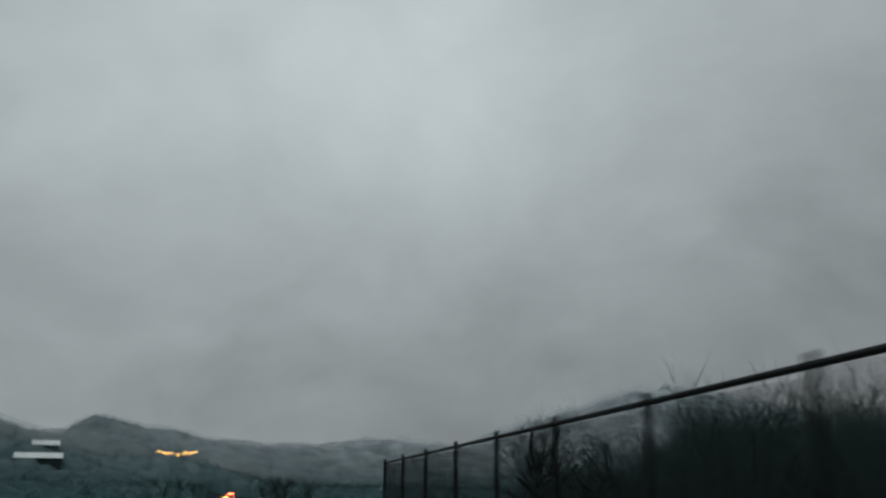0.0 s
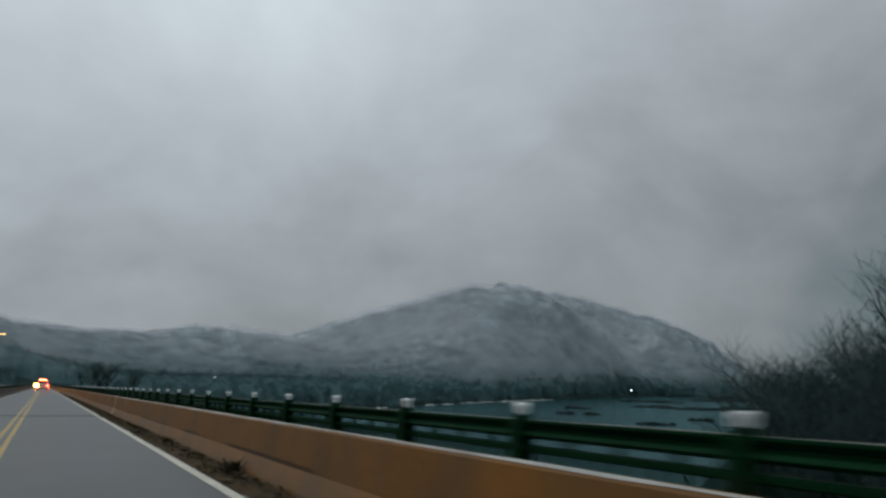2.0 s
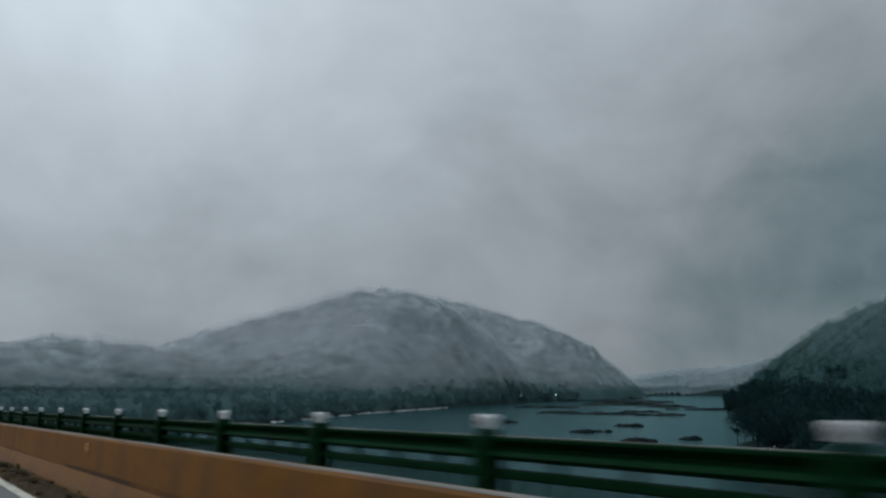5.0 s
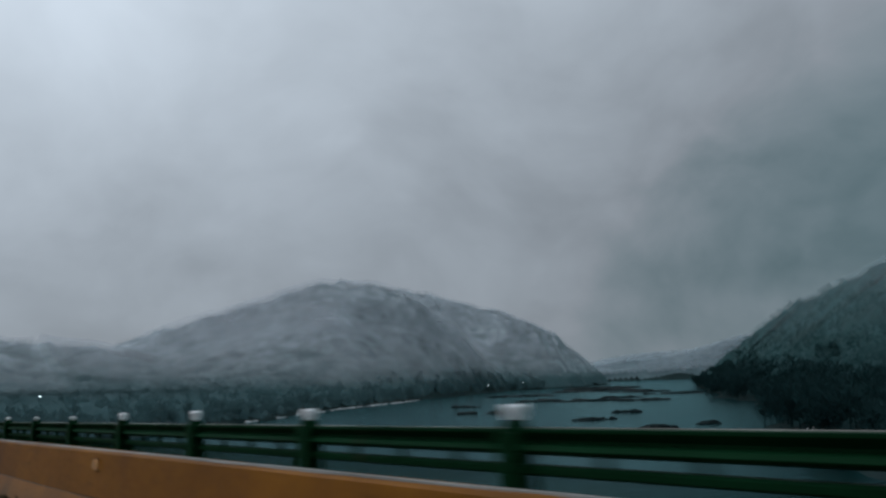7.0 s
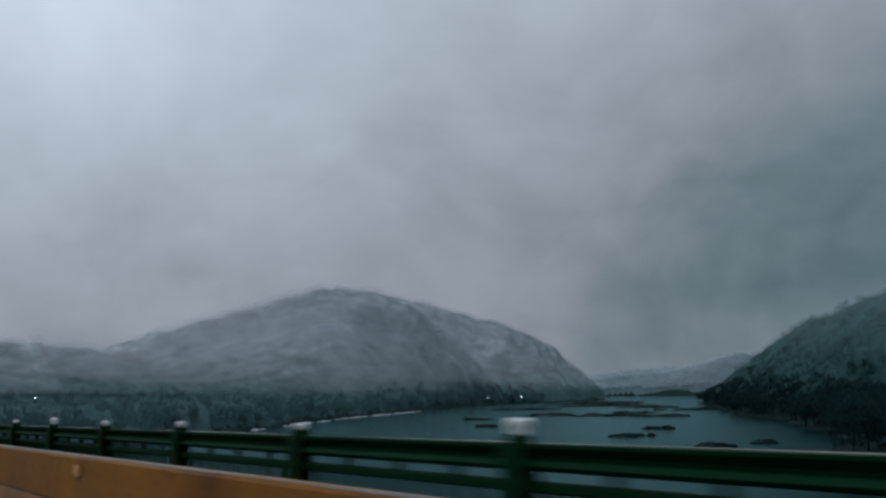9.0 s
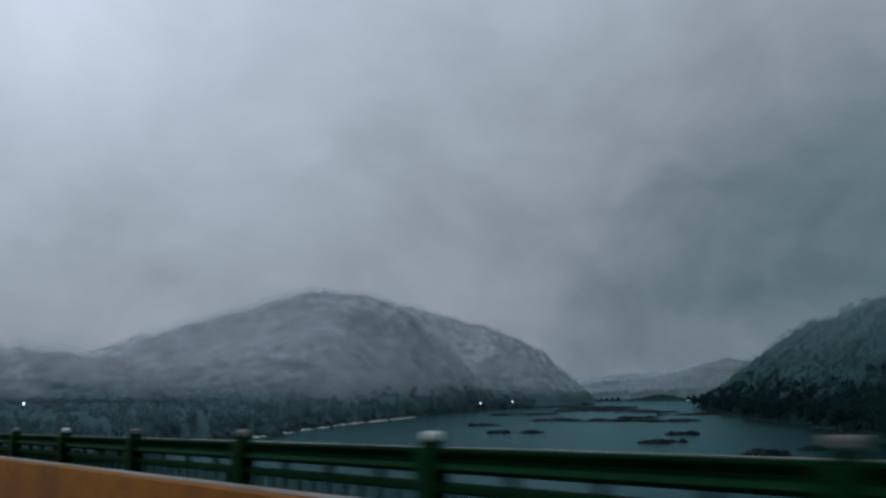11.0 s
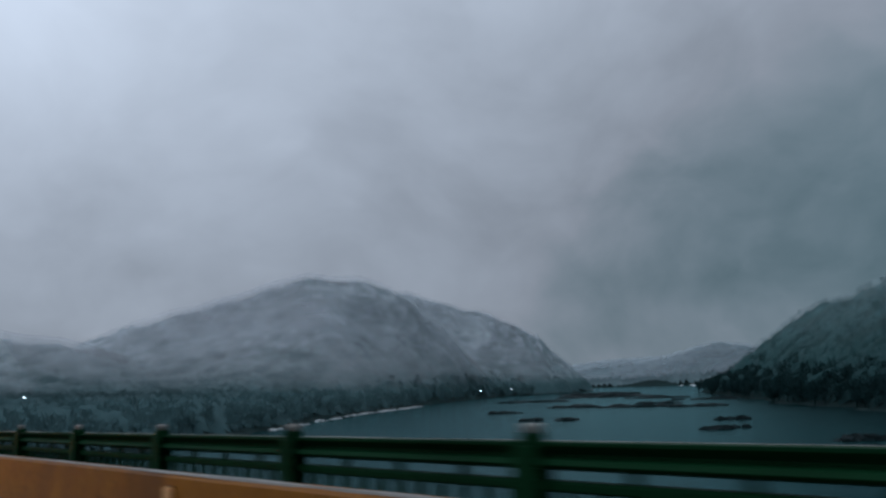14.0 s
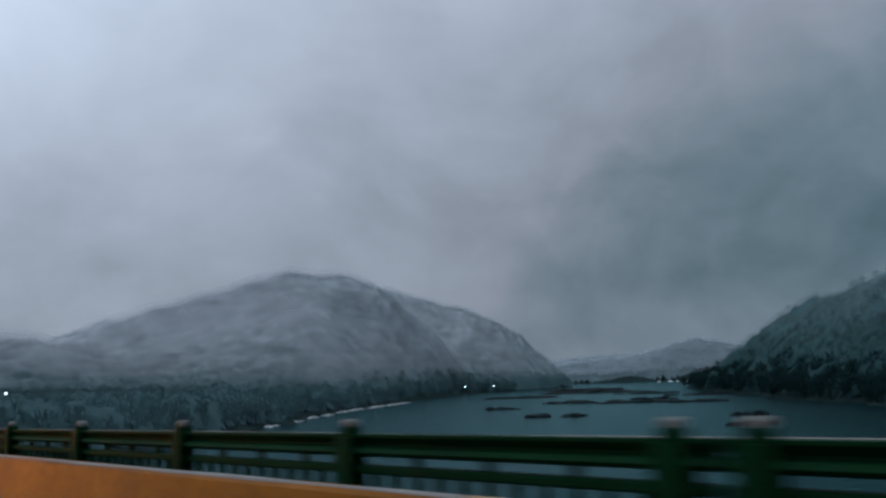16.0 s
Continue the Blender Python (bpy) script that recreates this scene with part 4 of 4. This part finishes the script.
mist(170, 720, 560, 980, (7, 9.5, 12, 15), -14, lambda x, y: left_side(x, y) & (x + y > 960), MIST, 1)
mist(720, 1100, 920, 1140, (7, 9.5, 12), -8, left_side, MIST, 2)
mist(600, 720, 980, 1140, (7, 9.5, 12), -8, left_side, MIST, 4)
mist(-270, 170, 560, 940, (7, 9.5, 12), -14, left_side, MIST, 3)
mist(1180, 2300, 700, 2200, (9, 14), -16, lambda x, y: np.hypot(x, y) > 1180, FAR_MIST, 6)
mist(330, 860, -80, 640, (7, 9.5, 12), 6, lambda x, y: ~left_side(x, y), HILL_MIST, 5)

# wet leaves and twigs caught in the grit along the barrier
rnd = np.random.RandomState(61)
litter = []
for _ in range(10):
    m = 9
    c = np.concatenate([rnd.uniform(-0.09, 0.09, (m, 2)), rnd.uniform(0.0, 0.025, (m, 1))], 1)
    e, f = (rnd.normal(size=(m, 3)) * [0.035, 0.035, 0.012] for _ in range(2))
    litter.append(np.stack([c - e, c + e, c + f], 1))
ys = rnd.uniform(-48, 78, 800)
xs = 2.42 - np.abs(rnd.normal(size=800)) * 0.2
ok = xs > 2.0
pts = np.stack([xs, ys, GRADE * ys + 0.02 + 0.03 * np.clip((xs - 2.0) / 0.4, 0, 1)], 1)[ok]
woods("leaf_litter", pts, litter, rnd.uniform(0.6, 1.5, len(pts)), WEED, "wet brown leaves and twigs in the roadside grit")

# ---- rocks and low islands in the river ----


def islet(x, y, along, across, seed, h=1.0):
    rnd = random.Random(seed)
    t = thing("river_rocks", (x, y, WATER_Z - 0.1), "low dark rock ledge breaking the river surface", "rocks", "river rocks", rz=-47)
    for k in range(7):
        bm = bmesh.new()
        c = Vector((rnd.uniform(-0.8, 0.8) * along, rnd.uniform(-0.6, 0.6) * across, 0))
        m = Matrix.Translation(c) @ Matrix.Rotation(rnd.uniform(-0.4, 0.4), 4, "Z") @ Matrix.Diagonal((along * rnd.uniform(0.2, 0.45), across * rnd.uniform(0.25, 0.55), h * rnd.uniform(0.4, 1.2), 1))
        made = bmesh.ops.create_icosphere(bm, subdivisions=2, radius=1, matrix=m)
        for v in made["verts"]:
            v.co += Vector((rnd.uniform(-1, 1) * 0.06 * along, rnd.uniform(-1, 1) * 0.06 * across, rnd.uniform(-0.25, 0.25) * h))
        part("rock", bm, ROCK, t)


ISLETS = ((274, 398, 14, 5), (414, 505, 28, 7), (418, 470, 22, 5), (435, 432, 22, 5), (640, 690, 60, 12), (610, 600, 30, 7), (217, 238, 8, 2.5), (246, 240, 6, 2.2),
          (245, 297, 9, 2.5), (520, 640, 40, 7), (216, 244, 9, 3), (252, 300, 8, 2), (700, 720, 50, 8), (480, 500, 16, 3), (330, 480, 14, 3), (560, 520, 26, 4), (770, 800, 70, 9), (300, 330, 8, 1.8))
for i, (x, y, a, b) in enumerate(ISLETS):
    islet(x, y, a, b, i, 1.25 + 0.016 * a)

# snow-covered gravel bar along the far bank
rnd = random.Random(5)
for i, (x, y, a, b) in enumerate(((288, 572, 16, 2.2), (318, 596, 20, 2.6), (352, 624, 20, 2.4), (384, 648, 14, 2), (416, 676, 20, 2.2), (258, 540, 8, 1.6), (236, 520, 7, 1.4), (205, 486, 7, 1.2), (180, 464, 6, 1.2))):
    bm = bmesh.new()
    bmesh.ops.create_icosphere(bm, subdivisions=3, radius=1, matrix=Matrix.Diagonal((a * 1.25, b * 1.5, 0.6, 1)))
    for v in bm.verts:
        v.co += Vector((rnd.uniform(-0.8, 0.8), 0.9 * math.sin(v.co.x * 0.5 + i) + rnd.uniform(-0.5, 0.5), 0.25 * math.sin(v.co.x * 0.9 + i * 2) - 0.12 + rnd.uniform(-0.3, 0.3)))
    t = thing("gravel_bar", (x, y, WATER_Z), "snow-covered gravel bar at the river bank", "gravel bar", "gravel bars", rz=42)
    part("snow_cover", bm, BAR_SNOW, t, smooth=True)


# ---- bare trees close to the bridge ----


def bare_tree(seed, tall, spread=0.55, limbs=4, twist=0.25, bole=0.6, girth=0.022, bushy=(7, 8, 8), twig=0.001, last=4):
    rnd = random.Random(seed)
    wood, twigs = bmesh.new(), ([], [])

    def limb(bm, pts, r0, r1, n):
        prev = None
        for i, p in enumerate(pts):
            r = r0 + (r1 - r0) * i / (len(pts) - 1)
            d = (pts[min(i + 1, len(pts) - 1)] - pts[max(i - 1, 0)]).normalized()
            u = d.orthogonal().normalized()
            w = d.cross(u)
            ring = [bm.verts.new(p + (u * math.cos(2 * math.pi * k / n) + w * math.sin(2 * math.pi * k / n)) * r) for k in range(n)]
            if prev:
                for k in range(n):
                    bm.faces.new((prev[k], prev[(k + 1) % n], ring[(k + 1) % n], ring[k]))
            prev = ring

    def grow(base, way, length, r, depth):
        pts, d = [base], way.copy()
        steps = (5, 5, 3, 2, 1)[depth]
        for _ in range(steps):
            d = (d + Vector((rnd.uniform(-1, 1), rnd.uniform(-1, 1), rnd.uniform(-0.5, 0.9))) * twist * (0.35 if depth == 0 else 1.0)).normalized()
            pts.append(pts[-1] + d * length / steps)
        if depth < 3:
            limb(wood, pts, r, r * 0.45, (8, 6, 4)[depth])
        else:
            v, f = twigs
            r = min(max(r, 0.6 * twig * tall), twig * tall)
            for a, b in zip(pts[:-1], pts[1:]):
                k = len(v)
                e = (b - a).orthogonal().normalized() * r
                g = (b - a).cross(e).normalized() * r
                v += [a + e, a - e * 0.5 + g, a - e * 0.5 - g, b]
                f += [(k, k + 1, k + 3), (k + 1, k + 2, k + 3), (k + 2, k, k + 3)]
        if depth >= last:
            return
        count = (limbs + 2, *bushy)[depth]
        for i in range(count):
            t = 0.35 + 0.65 * (i + rnd.random()) / count if depth else 0.74 + 0.26 * (i + rnd.random()) / count
            j = min(int(t * steps), steps - 1)
            p = pts[j].lerp(pts[j + 1], t * steps - j) if j + 1 <= steps else pts[-1]
            a = rnd.uniform(0, 2 * math.pi)
            side_way = Vector((math.cos(a), math.sin(a), rnd.uniform(-0.1, 0.5)))
            nd = (d * (1 - spread) + side_way * spread + Vector((0, 0, 0.12))).normalized()
            reach = tall * (1 - bole) * rnd.uniform(0.55, 0.9) if depth == 0 else length * rnd.uniform(0.45, 0.75)
            grow(p, nd, reach, r * (1 - 0.5 * t) * (0.62 if depth < 2 else 0.55), depth + 1)

    grow(Vector((0, 0, -0.5)), Vector((rnd.uniform(-0.12, 0.12), rnd.uniform(-0.12, 0.12), 1)), tall * bole, tall * girth, 0)
    return finish(wood, "trunk", BARK, True), mesh_of("crown", *twigs, BARK_FROST)


KINDS = [bare_tree(11, 15, 0.6, 5, 0.25, 0.6, 0.025), bare_tree(23, 17, 0.55, 6, 0.25, 0.55, 0.022), bare_tree(37, 16, 0.55, 8, 0.26, 0.7, 0.04, (8, 9, 9), 0.0008), bare_tree(41, 16, 0.5, 6, 0.22, 0.62, 0.02),
         bare_tree(52, 15, 0.6, 5, 0.25, 0.6, 0.022, (6, 7), 0.0022, 3), bare_tree(63, 16, 0.55, 6, 0.25, 0.58, 0.02, (6, 7), 0.0022, 3),
         bare_tree(75, 16, 0.66, 5, 0.3, 0.8, 0.048, (9, 9, 8), 0.0008)]


def crown_top(kind):
    return max(v.co.z for me in kind for v in me.vertices)


TOPS = [crown_top(k) for k in KINDS]
# x, y, kind, height of the crown's top, stoutness
NEAR = ((13.7, -23.5, 6, 5.9, 1.0), (14.2, -28.6, 6, 4.9, 0.9), (13.5, -35.5, 1, 6.6, 0.6), (15.5, -33.0, 3, 6.4, 0.6), (17.5, -31.0, 0, 6.2, 0.6), (20.0, -29.0, 1, 6.5, 0.7), (22.5, -26.0, 3, 6.4, 0.7), (16.0, -38.0, 0, 6.3, 0.6), (19.0, -35.0, 3, 6.6, 0.7), (31.5, 1.6, 0, 3.3, 1.0), (33.6, -0.5, 3, 3.9, 1.0), (12.8, -37.5, 0, 6.0, 0.5), (15.0, -27.5, 1, 4.2, 0.5), (20.5, -13.5, 0, 3.4, 0.9), (25.5, -11.0, 3, 3.2, 0.8), (14.0, -44.0, 3, 4.5, 0.5),
        (17.5, -34.5, 1, 4.5, 1.0), (24.0, -20.0, 2, 3.8, 1.0), (26.0, -3.0, 1, 1.6, 0.8), (22.0, -31.0, 0, 4.6, 1.0), (35.4, 2.3, 1, 4.2, 1.0), (38.0, 3.5, 3, 3.6, 0.9), (45.0, 12.0, 3, 2.4, 0.9),
        (32.0, -14.0, 1, 3.4, 1.0), (56.0, 26.0, 0, 0.5, 0.9), (46.0, 0.0, 1, 2.8, 1.0), (70.0, 38.0, 2, 0.3, 0.9), (13.0, -52.0, 2, 5.0, 0.5), (88.0, 54.0, 1, 0.2, 0.9),
        (40.0, -18.0, 0, 4.0, 1.0), (62.0, 12.0, 3, 2.6, 1.0), (108.0, 72.0, 0, 0.4, 0.9), (92.0, 34.0, 2, 2.8, 1.1), (29.0, -38.0, 3, 5.0, 1.0), (128.0, 90.0, 1, 0.5, 0.9),
        (118.0, 60.0, 3, 3.0, 1.1), (150.0, 110.0, 2, 0.5, 0.9), (18.0, -50.0, 1, 5.0, 0.9), (26.0, -60.0, 2, 6.0, 1.0))
extra = random.Random(8)
NEAR += tuple((x + extra.uniform(-2.5, 2.5), y + extra.uniform(-2.5, 2.5), extra.randrange(4), 1.2 + 0.04 * (x - y) * extra.uniform(0.6, 1.1), extra.uniform(0.8, 1.15)) for x, y in ((20, -26), (26, -26), (30, -22), (24, -36), (31, -33), (36, -26), (38, -38), (28, -46), (36, -8), (44, -28), (50, -14), (42, -4), (54, 6), (58, -6), (66, 2), (64, 22), (76, 24), (80, 10), (84, 40), (100, 48), (106, 36), (120, 74), (136, 84), (134, 66), (48, -40), (60, -26), (74, -10)))
NEAR = tuple(n for n in NEAR if n[0] > n[1] + 28.5)
for _ in range(55):
    x, y = extra.uniform(17, 62), extra.uniform(-60, 12)
    if x > y + 29 and (x > 0.75 * (y + 44.5) or x > 27):
        NEAR += ((x, y, extra.choice((0, 1, 3)), extra.uniform(3.2, 5.6) + 0.025 * x, extra.uniform(0.8, 1.1)),)
for _ in range(45):
    x, y = extra.uniform(12.5, 27), extra.uniform(-52, -14)
    if x > (y + 36.3) * 1.2 + 2 and x > 0.72 * (y + 44.5):
        NEAR += ((x, y, extra.choice((0, 1, 3)), extra.uniform(3.6, 6.0), extra.uniform(0.48, 0.68) + 0.012 * (x - 12)),)
for _ in range(400):
    x, y = extra.uniform(55, 190), extra.uniform(10, 165)
    z, inland = (float(v[0]) for v in land(np.array([x]), np.array([y])))
    if 5 < inland < 45 and not left_side(np.array([x]), np.array([y]))[0] and x > y + 22 and len(NEAR) < 210:
        NEAR += ((x, y, extra.choice((4, 5)), z + extra.uniform(6, 11), extra.uniform(0.9, 1.3)),)
# a taller stand further back behind the fence
for _ in range(400):
    x, y = extra.uniform(20, 64), extra.uniform(-26, 20)
    if x > 1.32 * (y + 28) and x < 1.05 * (y + 46) and len(NEAR) < 250:
        NEAR += ((x, y, extra.choice((0, 1, 3)), 2.2 + 0.11 * math.hypot(x, y + 44) * extra.uniform(0.75, 1.1), extra.uniform(0.7, 1.0)),)
# taller trees whose crowns stand over the fence
NEAR += ((21.0, -27.5, 5, 7.6, 0.8), (24.5, -25.0, 5, 8.2, 0.8), (23.0, -28.5, 4, 8.2, 0.8))
# dark trees on the river bank and where the road leaves the bridge
NEAR += tuple((x, y, 4 + i % 2, top, 1.0) for i, (x, y, top) in enumerate(((50, 20.5, 4.4), (57, 26, 4.6), (62, 31, 5.2), (70, 37, 5.6), (78, 44, 5.4), (15, 322, 5.5), (19, 334, 6.5), (13, 348, 4.0), (24, 345, 7.0), (29, 330, 5.0), (17, 366, 6.0), (-16, 338, 5.0), (-21, 352, 6.5), (-14, 372, 5.0), (-27, 336, 4.5), (33, 352, 6.0), (22, 380, 5.0))))
for i, (x, y, k, top, thick) in enumerate(NEAR):
    k = 4 + k % 2 if x > 42 or y > 250 else k
    z = float(land(np.array([x]), np.array([y]))[0][0])
    t = thing("bare_tree", (x, y, z), "dark bare deciduous tree with lightly snow-dusted twigs on the river bank", "tree", "river bank trees", rz=i * 67)
    s = (top - z) / TOPS[k]
    t.scale = (s * thick, s * thick, s)
    part("trunk", KINDS[k][0], BARK, t)
    part("crown", KINDS[k][1], BARK_FROST, t)

# tangled brush between the trees
rnd = np.random.RandomState(31)
thicket = []
for _ in range(8):
    m = 200
    base = rnd.uniform(-2.6, 2.6, (m, 2))
    a = np.concatenate([base, rnd.uniform(0, 8.5, (m, 1))], 1)
    d = np.clip(rnd.normal(size=(m, 3)), -1.2, 1.2) * [0.5, 0.5, 0.3] + [0, 0, 0.8]
    e = rnd.normal(size=(m, 3))
    e /= np.linalg.norm(e, axis=1)[:, None]
    w = rnd.uniform(0.014, 0.036, (m, 1))
    b = a + d * rnd.uniform(0.6, 1.6, (m, 1))
    thicket.append(np.stack([a - e * w, a + e * w, b], 1))
pts, rnd = scatter(9, 120, -75, 90, 3.1, lambda x, y, z, i: (~left_side(x, y)) & (x > 9) & (i > 2) & (y < x * 0.86 - 6) & (x > y + 26) & (x > 17), 33)
woods("bank_brush", pts, thicket, rnd.uniform(0.9, 1.35, len(pts)), BARK_FROST, "tangled dark bare brush on the river bank")

# a denser thicket climbs the bank behind the fence
fine_thicket = []
for _ in range(8):
    m = 120
    a = rnd.uniform(-1.7, 1.7, (m, 3)) * [1, 1, 0] + np.concatenate([np.zeros((m, 2)), rnd.uniform(0, 9.6, (m, 1))], 1)
    d = np.clip(rnd.normal(size=(m, 3)), -1.2, 1.2) * [0.6, 0.6, 0.4] + [0, 0, 0.7]
    e = rnd.normal(size=(m, 3))
    e /= np.linalg.norm(e, axis=1)[:, None]
    b = a + d * rnd.uniform(0.25, 0.7, (m, 1))
    w = rnd.uniform(0.012, 0.032, (m, 1))
    fine_thicket.append(np.stack([a - e * w, a + e * w, b], 1))
pts, rnd = scatter(10, 90, -62, 45, 2.6, lambda x, y, z, i: (~left_side(x, y)) & (i > 2) & (x > y + 29.5) & (y > x * 0.9 - 72) & (x > 17) & ((x > 0.75 * (y + 44.5)) | (x > 27)), 35)
reach = np.hypot(pts[:, 0], pts[:, 1] + 20)
low = pts[:, 1] > -12
crest = np.where(low, 1.0 - 0.016 * reach + rnd.uniform(0, 1, len(pts)) * 1.2, np.clip(0.8 + rnd.uniform(0, 1, len(pts)) * 2.4 + 0.014 * reach + np.clip(-10 - pts[:, 1], 0, 20) * 0.11, 0.5, 5.6))
woods("bank_thicket", pts, fine_thicket, (crest - pts[:, 2]) / 10.5, BARK_FROST, "dense dark bare thicket on the river bank")

# brush on the foot of the river hill
pts, rnd = scatter(58, 230, 10, 210, 3.6, lambda x, y, z, i: (~left_side(x, y)) & (i > 4) & (i < 75) & (x > y + 14), 36)
pts[:, 2] += np.where(pts[:, 0] > 84, 3.0, 0.0)
woods("hill_foot_brush", pts, [t[:200] for t in fine_thicket], rnd.uniform(0.35, 0.75, len(pts)), TWIGS_R, "grey-green bare brush at the foot of the river hill")

# ---- work truck ahead with its lamps lit ----
TY = 172.0
truck = thing("work_truck", (-0.35, TY, deck_z(TY)), "white work truck with red tail lamps and amber beacon lit", "truck")
part("bed", boxes(((-1.05, 0, 0.55), (1.05, 2.6, 1.35)), bevel=0.05), TRUCK_PAINT, truck)
part("cab", boxes(((-0.98, 2.7, 0.55), (0.98, 5.3, 1.3)), ((-0.9, 2.75, 1.25), (0.9, 4.2, 2.1)), bevel=0.09), TRUCK_PAINT, truck)
part("rear_window", boxes(((-0.75, 2.72, 1.45), (0.75, 2.76, 1.95)), bevel=0.01), DARK_GLASS, truck)
part("bumper", boxes(((-1.0, -0.15, 0.45), (1.0, 0.02, 0.62)), bevel=0.03), STEEL, truck)
for sx in (-1, 1):
    part("tail_lamp", boxes(((sx * 0.98 - 0.12, -0.03, 0.72), (sx * 0.98 + 0.02, 0.02, 1.12)), bevel=0.02), TAIL, truck, "red lit tail lamp")
    for wy in (0.9, 4.4):
        bm = bmesh.new()
        tube(bm, (sx * 0.82, wy, 0.38), (sx * 1.04, wy, 0.38), 0.38, 0.38, 20)
        wh = part("wheel", bm, RUBBER, truck)
        bm = bmesh.new()
        tube(bm, (sx * 1.03, wy, 0.38), (sx * 1.06, wy, 0.38), 0.21, 0.19, 16)
        part("rim", bm, STEEL, wh)
part("light_bar", boxes(((-0.7, 3.3, 2.12), (0.7, 3.55, 2.24)), bevel=0.03), TAIL, truck, "red lit light bar on the roof")
part("beacon", boxes(((-1.5, -0.1, 0.75), (-0.95, -0.03, 1.25)), bevel=0.02), BEACON, truck, "amber lit warning lamp")

# ---- houses and lights across the river ----


def house(where, size, rz, label, siding=WALL, cover=SNOW, roof_label="snow-covered gable roof", deep=3):
    w, d, h = size
    t = thing("house", where, label, "house", "valley houses", rz=rz)
    part("wall", boxes(((-w / 2, -d / 2, -deep), (w / 2, d / 2, h))), siding, t)
    bm = bmesh.new()
    o = 0.5
    v = [bm.verts.new(p) for p in ((-w / 2 - o, -d / 2 - o, h - 0.2), (w / 2 + o, -d / 2 - o, h - 0.2), (w / 2 + o, d / 2 + o, h - 0.2), (-w / 2 - o, d / 2 + o, h - 0.2), (-w / 2 - o, 0, h + d * 0.32), (w / 2 + o, 0, h + d * 0.32))]
    for f in ((0, 1, 5, 4), (2, 3, 4, 5), (0, 4, 3), (1, 2, 5), (3, 2, 1, 0)):
        bm.faces.new([v[i] for i in f])
    part("roof", bm, cover, t, roof_label)
    for k in range(3):
        x = -w / 2 + w * (k + 0.5) / 3
        win = part("window", boxes(((x - 0.6, -d / 2 - 0.06, h * 0.35), (x + 0.6, -d / 2 + 0.02, h * 0.75))), siding, t)
        part("pane", boxes(((x - 0.5, -d / 2 - 0.08, h * 0.38), (x + 0.5, -d / 2 - 0.05, h * 0.72))), DARK_GLASS, win)
    return t


def on_ground(x, y, up=0.0):
    return (x, y, float(land(np.array([float(x)]), np.array([float(y)]))[0][0]) + up)


house((-100, 466, 18.5), (13, 8, 2.4), 12, "dark house with a snow-covered roof among the hillside trees", EARTH, deep=14)
house((-97, 436, 11.5), (22, 8, 2.0), 6, "long low dark house with a snow-covered roof", EARTH, deep=14)
house(on_ground(-38, 592, 4.0), (16, 7, 2.6), 4, "dark hillside house hung with golden lights", EARTH, EARTH, "dark gable roof", 5)
for i, (x, y, rz) in enumerate(((1405, 1150, 40), (1420, 1120, 30), (1460, 1090, 20), (1395, 1080, 50), (1440, 1150, 10))):
    house(on_ground(x, y), (10, 7, 4), rz, "small pale house with a snow-covered roof by the river")
lights = thing("string_lights", (-38, 584, 21), "golden string lights along the eaves of the hillside house", "string lights")
bm = bmesh.new()
for k in range(46):
    u = k / 45
    x = -13 + 26 * u
    z = 0.7 * abs(u - 0.5) * 4 + 0.35 * math.sin(u * 21) - 0.8
    bmesh.ops.create_icosphere(bm, subdivisions=1, radius=0.2, matrix=Matrix.Translation((x, 0, z)))
part("bulbs", bm, BULB, lights)
bm = bmesh.new()
tube(bm, (-13, 0.1, 1.0), (13, 0.1, 1.0), 0.05, 0.05, 6)
part("cable", bm, RUBBER, lights)
# first two stand in for car headlights on the shore road; posts are added
for x, y, globe in ((634, 847, 0.38), (750, 922, 0.38), (85, 470, 0.18)):
    g = on_ground(x, y)
    t = thing("shore_light", g, "white light on an added post at the river bank", "lamp", "shore lamps")
    bm = bmesh.new()
    tube(bm, (0, 0, -1), (0, 0, 8.6), 0.12, 0.08, 8)
    part("post", bm, STEEL, t)
    bm = bmesh.new()
    bmesh.ops.create_icosphere(bm, subdivisions=2, radius=globe, matrix=Matrix.Translation((0, 0, 8.9)))
    part("globe", bm, LAMP, t)

# snow-laden driftwood stranded on the near bank
g = on_ground(217, 187)
t = thing("driftwood", g, "snow-laden driftwood stranded on the river bank", "driftwood")
rnd = random.Random(77)
for k in range(11):
    a = rnd.uniform(0, 6.28)
    ln = rnd.uniform(1.6, 4.2)
    p = Vector((rnd.uniform(-2.5, 2.5), rnd.uniform(-2.5, 2.5), rnd.uniform(0.1, 1.2)))
    q = p + Vector((math.cos(a) * ln, math.sin(a) * ln, rnd.uniform(-0.3, 0.9)))
    bm = bmesh.new()
    tube(bm, p, q, 0.13, 0.06, 7)
    limb_ob = part("branch", bm, BARK, t)
    bm = bmesh.new()
    up = Vector((0, 0, 0.1))
    tube(bm, p + up, q + up, 0.12, 0.05, 6)
    part("snow_cover", bm, SNOW, limb_ob)
